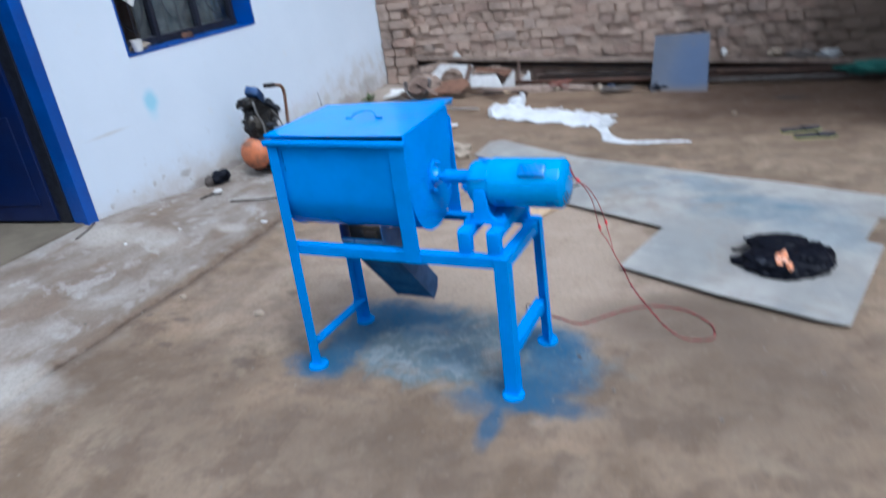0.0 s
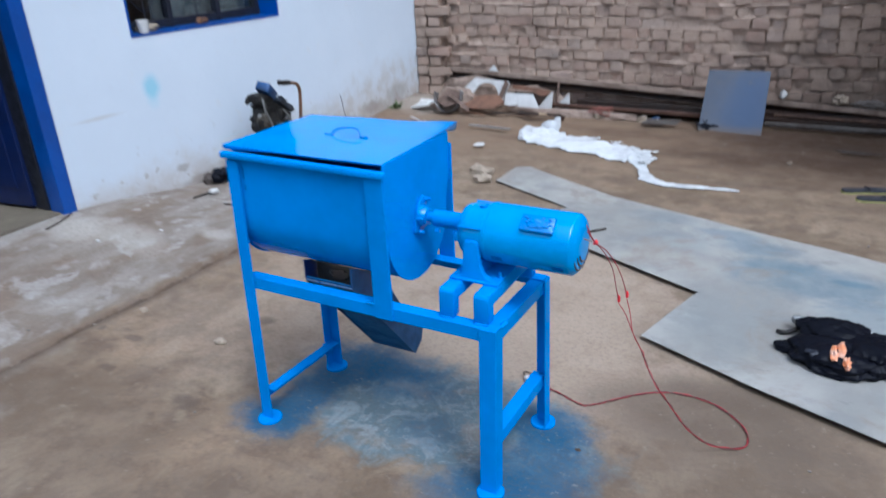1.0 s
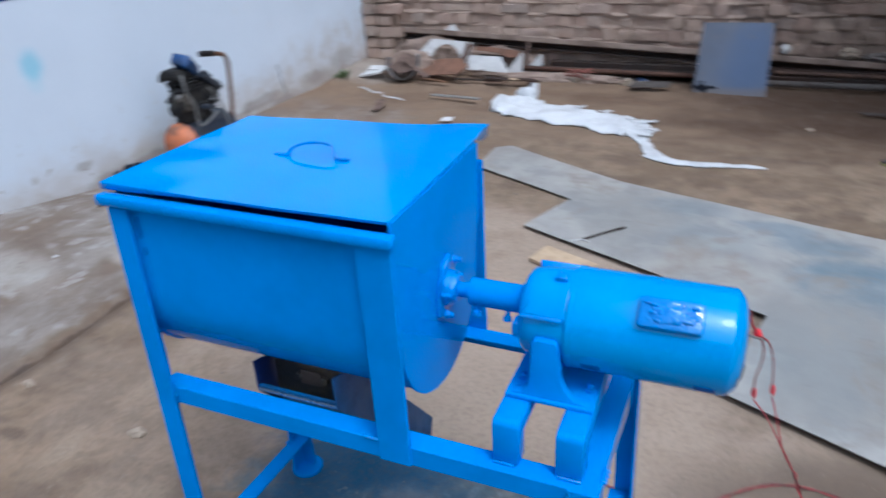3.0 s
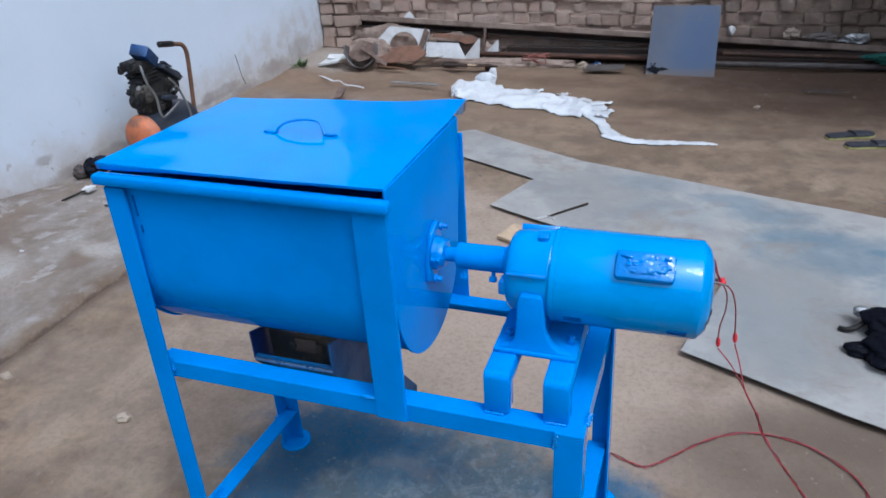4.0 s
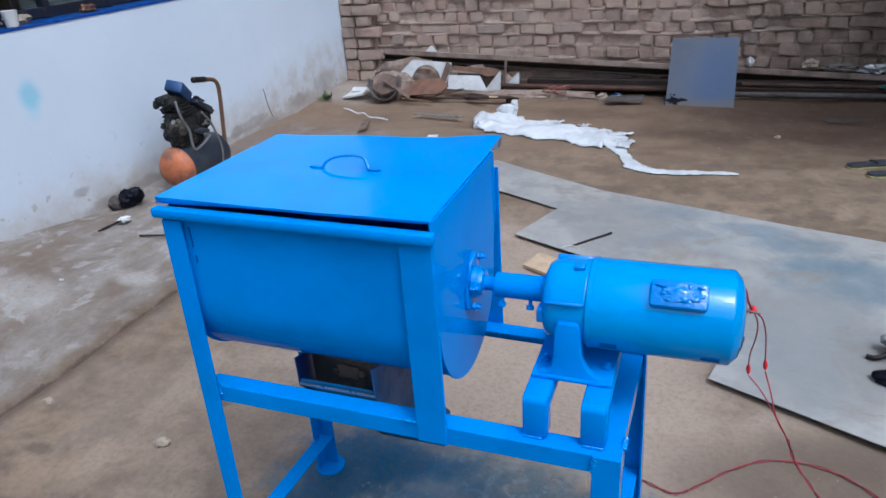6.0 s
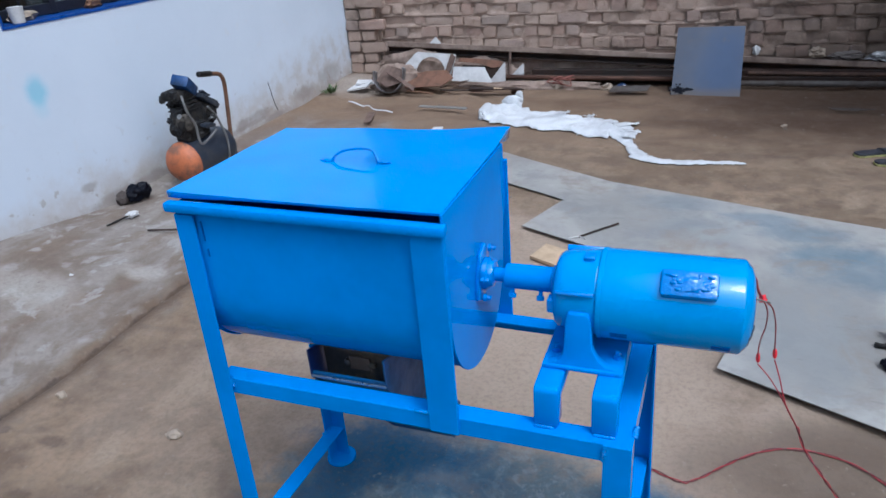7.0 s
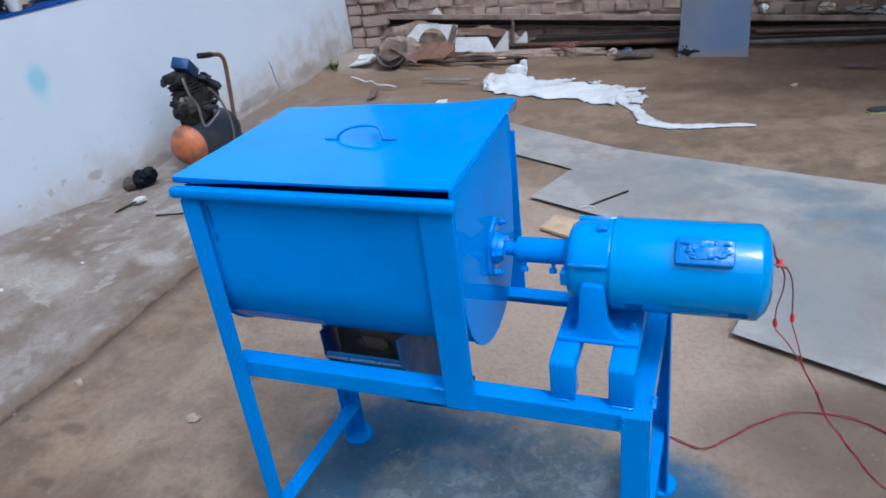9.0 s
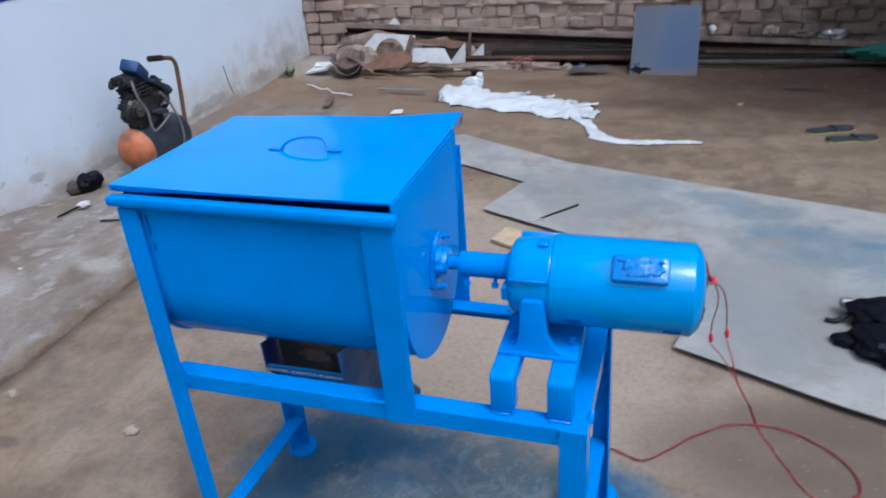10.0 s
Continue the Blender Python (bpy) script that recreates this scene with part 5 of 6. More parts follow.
# ---- compressor by the wall ----
PIPE_GREY = simple("dull_grey_tube", (0.20, 0.20, 0.195), 0.5, 0.3, 0.3, 20, 0.3)
TANK_BLUE = simple("grimy_blue_black_tank", (0.022, 0.032, 0.052), 0.45, 0.2, 0.4, 12, 0.4, 0.003, second=(0.05, 0.055, 0.065))
comp = thing("air_compressor", "small grimy black compressor with orange tank end and bent brown handle", "compressor", (-3.03, 3.9, 0.05))
AX, AZ = -3.045, 0.178
part("tank", lathe(bmesh.new(), (AX, 3.760, AZ), (AX, 4.4, AZ), ((0.05, 0.105), (0.052, 0.112), (0.34, 0.112), (0.37, 0.105), (0.40, 0.08), (0.415, 0.03)), 40), TANK_BLUE, comp, smooth=40)
part("tank_end", lathe(bmesh.new(), (AX, 3.740, AZ), (AX, 4.4, AZ), ((0, 0.02), (0.006, 0.05), (0.022, 0.085), (0.045, 0.104), (0.072, 0.112)), 40), ORANGE, comp, "faded orange dished tank end", 50)
GRIME = simple("grimy_cast_iron", (0.016, 0.017, 0.019), 0.6, 0.3, 0.5, 26, 0.9, 0.010, second=(0.045, 0.040, 0.034))
CRANK = simple("dusty_crankcase", (0.13, 0.115, 0.095), 0.8, 0.2, 0.5, 40, 0.8, 0.008, second=(0.04, 0.036, 0.032))
GRIME.node_tree.nodes["Principled BSDF"].inputs["Specular IOR Level"].default_value = 0.25
bm = soften(box(bmesh.new(), AX - 0.05, AX + 0.050, 3.835, 4.02, 0.27, 0.47), 0.022)
lump(bm, (AX + 0.01, 3.85, 0.37), (0.062, 0.060, 0.085), 3, 0.35, 3, 0.25, 4)
lump(bm, (AX + 0.02, 3.93, 0.33), (0.060, 0.085, 0.06), 8, 0.35, 3, 0.25, 4)
for k in range(9):
    lump(bm, (AX - 0.045 + 0.013 * k, 3.83 + 0.012 * (k % 3), 0.40 + 0.016 * ((k * 5) % 9)), (0.018, 0.022, 0.016), 40 + k, 0.5, 3, 0.2, 2)
head = part("pump_body", bm, GRIME, comp, "greasy black cast pump", 40)
for k in range(4):
    part("cooling_fin", box(bmesh.new(), AX - 0.054, AX + 0.058, 3.838 + 0.004 * (k % 2), 3.95, 0.440 + k * 0.019, 0.449 + k * 0.019, 0.003), GRIME, head)
bm = soften(box(bmesh.new(), AX - 0.058, AX + 0.060, 3.815, 3.945, 0.508, 0.552), 0.010)
lump(bm, (AX + 0.03, 3.85, 0.53), (0.035, 0.035, 0.03), 5, 0.4, 3, 0.4, 3)
for k in range(5):
    lump(bm, (AX - 0.055 + 0.025 * k, 3.818 + 0.01 * (k % 2), 0.512 + 0.012 * (k % 3)), (0.016, 0.016, 0.022), 60 + k, 0.5, 3, 0.4, 2)
part("cylinder_head", bm, GRIME, comp, smooth=40)
m = Matrix.Translation((AX + 0.028, 3.912, 0.566)) @ pose(0, 0, 0, -34, 12, 12)
bm = soften(box(bmesh.new(), -0.046, 0.046, -0.068, 0.068, -0.030, 0.028), 0.008)
for vert in bm.verts:
    vert.co.z += 0.10 * max(0, -vert.co.y - 0.02) - 0.05 * max(0, vert.co.y)
part("air_filter", moved(bm, m), NAVY, comp, "dented dark blue filter cover", 40)
part("drive_motor", lathe(bmesh.new(), (AX - 0.005, 3.97, 0.40), (AX - 0.005, 4.4, 0.34), ((0, 0.05), (0.01, 0.072), (0.10, 0.075), (0.118, 0.058), (0.124, 0.02)), 30), GRIME, comp, smooth=40)
for k in range(9):
    a = radians(20 + 18 * k)
    part("motor_rib", moved(box(bmesh.new(), -0.003, 0.003, 0, 0.08, 0.070, 0.080, 0.001), Matrix.Translation((AX - 0.005, 3.99, 0.395)) @ Matrix.Rotation(a - math.pi / 2, 4, "Y")), GRIME, comp)
bm = soften(box(bmesh.new(), -0.048, 0.048, -0.075, 0.075, -0.016, 0.016), 0.010)
lump(bm, (0.0, 0.05, 0.012), (0.05, 0.035, 0.020), 71, 0.5, 3, -1, 3)
lump(bm, (0.03, -0.05, 0.010), (0.03, 0.03, 0.018), 74, 0.5, 3, -1, 3)
part("cowl", moved(bm, Matrix.Translation((AX + 0.03, 4.035, 0.455)) @ pose(0, 0, 0, -40, 0, 0)), TANK_BLUE, comp, "bent blue-black fan cowl", 40)
bm = soften(box(bmesh.new(), -0.02, 0.03, -0.045, 0.045, -0.010, 0.010), 0.006)
part("switch_box", moved(bm, Matrix.Translation((AX + 0.075, 3.955, 0.345)) @ pose(0, 0, 0, -12, 10, 0)), TANK_BLUE, comp, "small bracket plate", 40)
for dy, dz in ((0.0, 0.0), (0.022, 0.012), (0.035, -0.006)):
    part("bolt", rod(bmesh.new(), (AX + 0.085, 3.975 + dy, 0.372 + dz), (AX + 0.115, 3.965 + dy, 0.385 + dz), 0.006, 8), ALU, comp, "bright bolt end")
pipe = curve_points([(-2.945, 3.79, 0.545), (-2.932, 3.782, 0.496), (-2.93, 3.792, 0.450), (-2.93, 3.826, 0.385), (-2.93, 3.826, 0.326), (-2.93, 3.831, 0.290), (-2.93, 3.850, 0.274), (-2.93, 3.907, 0.286), (-2.935, 3.985, 0.311)], 6)
part("delivery_pipe", sweep(bmesh.new(), pipe, 0.0062, 10), PIPE_GREY, comp, "bent bare metal delivery pipe", 60)
pipe = curve_points([(-2.935, 3.955, 0.445), (-2.93, 3.998, 0.385), (-2.93, 4.027, 0.316), (-2.93, 4.047, 0.256), (-2.93, 4.049, 0.191), (-2.935, 4.04, 0.13)], 6)
part("drain_pipe", sweep(bmesh.new(), pipe, 0.0058, 10), PIPE_GREY, comp, "thin grey metal pipe", 60)
part("crank_cover", lathe(bmesh.new(), (AX + 0.040, 3.845, 0.395), (AX + 0.085, 3.77, 0.385), ((0, 0.036), (0.010, 0.046), (0.030, 0.046), (0.037, 0.034), (0.039, 0.012)), 24), CRANK, comp, "dusty grey crankcase cover", 40)
part("breather", rod(bmesh.new(), (AX + 0.05, 3.80, 0.435), (AX + 0.075, 3.765, 0.440), 0.010, 12), ALU, comp, "bright breather cap")
tube = curve_points([(-2.985, 4.150, 0.14), (-2.99, 4.165, 0.25), (-2.99, 4.185, 0.38), (-2.985, 4.192, 0.48), (-2.98, 4.186, 0.535), (-2.978, 4.160, 0.568), (-2.977, 4.11, 0.583), (-2.977, 4.05, 0.594)], 8)
part("handle_tube", sweep(bmesh.new(), tube, 0.0115, 12), BROWN_TUBE, comp, "rust-brown bent handle tube", 60)
part("grip", lathe(bmesh.new(), (-2.977, 4.09, 0.588), (-2.977, 3.99, 0.606), ((0, 0.013), (0.004, 0.0155), (0.100, 0.0155), (0.104, 0.012)), 16), BLACK_DULL, comp, "black rubber grip", 40)
for y in (3.86, 4.08):
    part("tank_foot", soften(prism(bmesh.new(), [(AX - 0.09, 0.03), (AX + 0.10, 0.03), (AX + 0.075, 0.11), (AX - 0.065, 0.11)], y, y + 0.03, lambda p, q, w: (p, w, q)), 0.004), BLACK_DULL, comp)
part("wheel", lathe(bmesh.new(), (AX + 0.05, 4.13, 0.085), (AX + 0.3, 4.13, 0.085), ((0, 0.03), (0.002, 0.045), (0.006, 0.05), (0.024, 0.05), (0.028, 0.045), (0.03, 0.02)), 28), BLACK_DULL, comp, smooth=40)

# ---- small things by the white wall ----
bm = lump(bmesh.new(), (-3.235, 3.605, 0.068), (0.042, 0.058, 0.046), 21, 0.3, 3, 0.035, 4)
lump(bm, (-3.205, 3.635, 0.080), (0.032, 0.040, 0.048), 24, 0.35, 3, 0.035, 3)
tagged(part("crumpled_bag", bm, BLACK, smooth=60), "small crumpled black bag at the wall foot", "bag")
bm = lump(bmesh.new(), (-3.27, 3.55, 0.06), (0.03, 0.04, 0.040), 31, 0.3, 4, 0.03, 3)
tagged(part("stone", bm, PIPE_DARK, smooth=60), "dark grey rough stone at the wall foot", "stone")
pz = ground_z(-3.05, 3.30)
tagged(part("black_stick", rod(bmesh.new(), (-3.08, 3.235, pz + 0.012), (-3.06, 3.355, pz + 0.014), 0.0050, 10), BLACK_DULL), "thin black plastic stick on the apron", "stick")
bm = lump(bmesh.new(), (-3.055, 3.375, pz + 0.014), (0.026, 0.034, 0.016), 5, 0.55, 3, pz, 3)
tagged(part("paper_scrap", bm, WHITE_BITS), "crumpled white paper scrap beside the black stick", "paper")
tagged(part("steel_rod", sweep(bmesh.new(), curve_points([(-2.86, 3.26, 0.045), (-2.72, 3.30, 0.043), (-2.55, 3.36, 0.043), (-2.40, 3.44, 0.03)], 6), 0.005, 8), RUST_DARK, smooth=60), "thin dark steel rod lying on the apron", "rod")
tagged(part("twig", sweep(bmesh.new(), curve_points([(-3.29, 5.10, 0.10), (-3.305, 5.09, 0.17), (-3.318, 5.095, 0.24), (-3.322, 5.085, 0.30)], 5), 0.0022, 6), BLACK_DULL, smooth=60), "dark twig leaning on the white wall", "twig")
tagged(part("crack_strip", sweep(bmesh.new(), [(-3.30, 2.62, ground_z(-3.30, 2.62) + 0.003), (-3.25, 2.52, ground_z(-3.25, 2.52) + 0.003), (-3.22, 2.42, ground_z(-3.22, 2.42) + 0.003)], 0.005, 6), RUST_DARK, smooth=60), "dark iron strip lying before the door", "metal strip")

weed = thing("weed", "small dusty green weed at the wall foot", "plant", (-3.26, 5.80, 0.08))
rnd = random.Random(5)
for k in range(26):
    a, tilt, ln = rnd.uniform(0, 6.28), rnd.uniform(0.5, 1.25), rnd.uniform(0.05, 0.10)
    base = Vector((-3.26 + rnd.uniform(-0.03, 0.03), 5.80 + rnd.uniform(-0.04, 0.04), 0.04))
    d = Vector((math.cos(a) * math.cos(tilt), math.sin(a) * math.cos(tilt), math.sin(tilt)))
    s = Vector((-math.sin(a), math.cos(a), 0)) * rnd.uniform(0.008, 0.014)
    bm = bmesh.new()
    ps = [bm.verts.new(p) for p in (base, base + d * ln * 0.5 + s, base + d * ln - Vector((0, 0, 0.01)), base + d * ln * 0.5 - s, base + d * ln * 0.5 + Vector((0, 0, 0.004)))]
    bm.faces.new((ps[0], ps[1], ps[4]))
    bm.faces.new((ps[1], ps[2], ps[4]))
    bm.faces.new((ps[2], ps[3], ps[4]))
    bm.faces.new((ps[3], ps[0], ps[4]))
    part("leaf", bm, LEAF, weed)

# ---- stones and crumbs on the concrete ----
for x, y, r, mat_, lab in ((-1.795, 2.14, 0.022, STONE, "pale stone chip on the concrete"), (-2.29, 2.195, 0.016, STONE, "pale stone chip on the concrete"), 
                           (-1.77, 4.44, 0.065, STONE, "broken pale stone beside the steel sheet"),
                           (-1.70, 4.30, 0.055, STONE, "broken pale stone beside the steel sheet"), (-2.83, 2.78, 0.008, WHITE_BITS, "white plaster crumb on the apron"), (-2.95, 2.50, 0.010, WHITE_BITS, "white plaster crumb on the apron"),
                           (-2.45, 3.05, 0.016, WHITE_BITS, "white plaster crumb on the apron"), (-0.02, 5.32, 0.016, STONE, "pale stone chip on the earth"), (-0.37, 2.12, 0.007, CRACK, "dark clod of earth on the concrete")):
    z = ground_z(x, y)
    bm = lump(bmesh.new(), (x, y, z + r * 0.35), (r * 1.2, r * 0.85, r * 0.6), x * 7 + y, 0.5, 2.2, z - 0.003, 2)
    tagged(part("stone", bm, mat_), lab, "stone", "stones on the ground")
rnd = random.Random(11)
bm = bmesh.new()
for k in range(240):
    x, y = rnd.uniform(-3.2, 1.2), rnd.uniform(0.9, 6.1)
    if rnd.random() > 0.25 + 0.6 * smoothstep(4.2, 5.8, y) + 0.3 * smoothstep(-2.2, -3.2, x):
        continue
    r = rnd.uniform(0.003, 0.007)
    lump(bm, (x, y, ground_z(x, y) + r * 0.3), (r * 1.3, r, r * 0.7), k, 0.4, 2.0, -1, 1)
tagged(part("gravel", bm, GREY_PIPE), "scattered fine grit and crumbs", "gravel", kind="stuff")

# ---- slippers ----
def slipper(at, turn):
    root = thing("slipper", "worn dark navy rubber slipper with yellowish sole", "slipper", at, "pair of slippers")
    m = Matrix.Translation(at) @ pose(0, 0, 0, 0, 0, turn)
    half = [(-0.125, 0.0), (-0.118, 0.026), (-0.09, 0.036), (-0.03, 0.033), (0.03, 0.038), (0.08, 0.044), (0.11, 0.034), (0.125, 0.012)]
    out = half + [(x, -y) for x, y in half[::-1]][0:-1]
    part("sole", moved(soften(prism(bmesh.new(), out, 0, 0.010, lambda p, q, w: (p, q, w)), 0.003), m), SOLE, root, "dull yellow foam sole")
    part("footbed", moved(soften(prism(bmesh.new(), [(x * 0.98, y * 0.97) for x, y in out], 0.0095, 0.020, lambda p, q, w: (p, q, w)), 0.004), m), RUBBER, root)
    bm = bmesh.new()
    rows = []
    for i in range(6):
        x = 0.01 + 0.014 * i
        rows.append([bm.verts.new((x, 0.042 * math.cos(a), 0.016 + (0.014 - 0.001 * i) * math.sin(a))) for a in [math.pi * k / 12 for k in range(13)]])
    for a, b in zip(rows, rows[1:]):
        for k in range(12):
            bm.faces.new((a[k], a[k + 1], b[k + 1], b[k]))
    band = part("band", moved(bm, m), RUBBER, root, smooth=60)
    band.modifiers.new("thickness", "SOLIDIFY").thickness = 0.004


slipper((0.39, 4.875, ground_z(0.37, 4.875)), 22)
slipper((0.465, 4.745, ground_z(0.445, 4.745)), 14)

# ---- leaning plate, rusty sections, scrap at the brick wall ----
BY = 6.45
bm = sheet_of(bmesh.new(), ((0, 0), (0.441, 0), (0.430, 0.466), (0.004, 0.462)), 0, 0.004, 0.004, 4, 0.05)
m = Matrix.Translation((-0.690, 5.975, ground_z(-0.69, 5.975) - 0.004)) @ pose(0, 0, 0, 0, 0, -2) @ pose(0, 0, 0, 65, 0, 0)
plate = thing("steel_plate", "grey-blue primed steel plate leaning on rusty sections", "metal plate", (-0.48, 6.05, 0))
part("plate_body", moved(bm, m), PLATE, plate)
bm = lump(bmesh.new(), (0.055, 0.045, 0.004), (0.055, 0.036, 0.005), 3, 0.9, 4, 0.003, 4)
part("black_smear", moved(bm, m), BLACK, plate, "black tar smear")


def section(name, a, b, mat, label, outline):
    a, b = Vector(a), Vector(b)
    d = b - a
    bm = prism(bmesh.new(), outline, 0, 1, lambda p, q, w: a + d * w + Vector((0, p, q)))
    return tagged(part(name, soften(bm, 0.002, 1), mat), label, "steel section", "rusty sections along the wall")


chan = thing("steel_channel", "long dark rusty steel channel on the ground", "steel section", (-0.7, 6.39, 0.1), "rusty sections along the wall")
ca, cd = Vector((-3.0, 6.36, 0.240)), Vector((4.54, -0.03, -0.229))
# top flange takes a lighter rust: its catch of light is in the colour
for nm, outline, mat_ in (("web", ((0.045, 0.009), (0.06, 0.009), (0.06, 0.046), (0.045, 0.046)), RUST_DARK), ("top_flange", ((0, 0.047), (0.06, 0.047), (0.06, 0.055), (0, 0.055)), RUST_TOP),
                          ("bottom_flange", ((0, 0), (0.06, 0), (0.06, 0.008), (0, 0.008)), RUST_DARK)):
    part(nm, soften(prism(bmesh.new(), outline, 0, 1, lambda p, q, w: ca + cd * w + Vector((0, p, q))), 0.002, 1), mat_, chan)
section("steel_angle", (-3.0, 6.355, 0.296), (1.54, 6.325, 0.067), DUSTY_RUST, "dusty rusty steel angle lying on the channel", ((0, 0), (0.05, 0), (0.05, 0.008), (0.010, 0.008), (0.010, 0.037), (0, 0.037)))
# dark section added to fill in the deep shade below the channel
section("shadow_filler", (-1.75, 6.315, 0.022), (1.54, 6.305, 0.012), RUST_DARK, "dark box section added for the deep shade under the channel", ((0, 0), (0.07, 0), (0.07, 0.085), (0, 0.085)))
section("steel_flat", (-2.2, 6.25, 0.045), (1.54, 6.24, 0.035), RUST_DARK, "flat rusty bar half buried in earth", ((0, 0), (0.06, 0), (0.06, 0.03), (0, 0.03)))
for a, b, r, mat_, lab in (((-0.25, 6.185, 0.040), (1.54, 6.16, 0.045), 0.020, PIPE_DARK, "dusty grey pipe on the earth"), ((-0.2, 6.28, 0.090), (1.54, 6.26, 0.070), 0.014, RUST_TOP, "rusty brown pipe on the earth"),
                           ((-2.4, 6.265, 0.070), (-0.5, 6.24, 0.055), 0.016, RUST, "thin rusty pipe on the earth")):
    bm = bmesh.new()
    rod(bm, a, b, r, 20)
    tagged(part("pipe", bm, mat_, smooth=40), lab, "pipe", "pipes along the wall")


ORANGE_RUST = simple("orange_brown_rust", (0.19, 0.095, 0.058), 0.85, 0.1, 0.4, 12, 0.5, 0.004, second=(0.13, 0.075, 0.052))
RED_OLD = simple("faded_red_wire", (0.26, 0.09, 0.07), 0.7)


def scrap(name, outline, at, rx, ry, rz, mat, label, thick=0.004, bow=0.01, cat="scrap"):
    bm = sheet_of(bmesh.new(), outline, 0, thick, bow, at[0] * 3, 0.05)
    return tagged(part(name, moved(bm, Matrix.Translation(at) @ pose(0, 0, 0, rx, ry, rz)), mat), label, cat, "scrap heap by the wall")


BROWN_DUST = simple("brown_dusty_sheet", (0.165, 0.112, 0.088), 0.9, 0.05, 0.35, 9, 0.5, 0.004, second=(0.085, 0.055, 0.042))
SCOOP_GREY = simple("dull_grey_bucket_sheet", (0.17, 0.165, 0.168), 0.6, 0.2, 0.3, 8, 0.4, 0.003, second=(0.12, 0.10, 0.09))
RUBBLE = simple("grey_brown_rubble", (0.305, 0.230, 0.185), 0.95, 0, 0.35, 14, 0.8, 0.008, second=(0.20, 0.145, 0.112))
arch = [(-0.25, 0.095), (-0.23, 0.115), (-0.120, 0.222), (-0.10, 0.228), (0.220, 0.208), (0.225, 0.19), (0.180, 0.03), (0.135, 0.03)] + [(0.01 + 0.125 * math.cos(a), 0.065 + 0.125 * math.sin(a)) for a in [math.pi * k / 14 for k in range(15)]]
scrap("cut_panel", arch, (-2.55, 6.16, 0.052), 74, 0, -2, WHITE_BITS, "white panel with a half-round cut-out", 0.005, 0.004)
scrap("white_board", ((-0.168, 0.03), (0.165, 0.02), (0.090, 0.135), (-0.165, 0.138)), (-2.165, 6.08, 0.045), 66, 0, -2, WHITE_BITS, "small white board lying in the scrap", 0.006, 0.006)
scrap("white_offcut", ((-0.095, 0), (0.042, 0), (0.040, 0.125), (0.030, 0.128)), (-1.85, 6.300, 0.03), 82, 0, 0, WHITE_BITS, "pointed white offcut in the earth")
scrap("white_offcut", ((-0.09, 0), (0.045, 0), (0.045, 0.150), (0.035, 0.150)), (-1.985, 6.235, 0.03), 84, 0, 0, WHITE_BITS, "pointed white offcut in the earth")
scrap("rusty_plate", ((-0.20, -0.07), (0.13, -0.08), (0.20, 0.0), (0.12, 0.09), (-0.06, 0.10), (-0.19, 0.08)), (-2.47, 5.99, 0.085), 28, -3, -3, ORANGE_RUST, "crooked rusty plate on the scrap heap", 0.006, 0.03)
scrap("rusty_plate", ((-0.185, 0.028), (0.0, 0.018), (0.095, -0.015), (0.185, 0.0), (0.17, 0.042), (-0.02, 0.056), (-0.18, 0.060)), (-2.15, 6.265, 0.150), 62, 2, 0, ORANGE_RUST, "orange-brown rusted sheet strip", 0.005, 0.012)
# dark sheet added where the rubble holes are only in shadow
scrap("rusty_plate", ((-0.16, 0.0), (0.10, -0.03), (0.18, 0.0), (0.17, 0.06), (-0.15, 0.075)), (-2.15, 6.255, 0.085), 70, 0, 0, RUST_DARK, "dark sheet standing in for the shadowed holes under the orange strip", 0.005, 0.02)
scrap("rusty_plate", ((-0.20, -0.03), (0.22, -0.02), (0.15, 0.03), (-0.18, 0.03)), (-1.95, 5.97, 0.03), 5, 3, 8, RUST_DARK, "dark rusty strip on the earth", 0.008, 0.02)
scrap("plaster_lump", ((-0.10, -0.05), (0.06, -0.06), (0.095, 0.02), (-0.03, 0.06)), (-3.05, 5.93, 0.050), 10, -5, 12, WHITE_BITS, "white broken plaster pieces", 0.014, 0.03)
scrap("plaster_lump", ((-0.07, -0.02), (0.08, -0.03), (0.06, 0.03), (-0.05, 0.04)), (-3.03, 5.96, 0.072), 16, 8, 30, WHITE_BITS, "white broken plaster pieces", 0.010, 0.03)
scrap("aluminium_strip", ((-0.19, -0.015), (0.19, -0.022), (0.19, 0.010), (-0.19, 0.014)), (-2.19, 5.48, 0.03), 6, 0, -8, ALU, "pale metal strip lying on the earth", 0.006, 0.012)
ribbon_bm = bmesh.new()
ribbon = curve_points([(-3.02, 5.645, 0.022), (-2.93, 5.575, 0.030), (-2.84, 5.52, 0.021), (-2.77, 5.485, 0.034), (-2.70, 5.43, 0.022), (-2.60, 5.385, 0.030), (-2.53, 5.375, 0.020)], 6)
rows = []
for k, p in enumerate(ribbon):
    w_ = 0.002 + 0.004 * abs(noise.noise(Vector((k * 0.35, 2, 5))))
    rows.append([ribbon_bm.verts.new((p.x + w_ * 0.5, p.y + w_, p.z + 0.003)), ribbon_bm.verts.new((p.x, p.y, p.z)), ribbon_bm.verts.new((p.x - w_ * 0.5, p.y - w_, p.z - 0.003))])
for a, b in zip(rows, rows[1:]):
    for k in range(2):
        ribbon_bm.faces.new((a[k], a[k + 1], b[k + 1], b[k]))
ob = tagged(part("plastic_scrap", ribbon_bm, PLASTIC, smooth=50), "thin white plastic ribbon on the earth", "scrap", "scrap heap by the wall")
ob.modifiers.new("thickness", "SOLIDIFY").thickness = 0.002
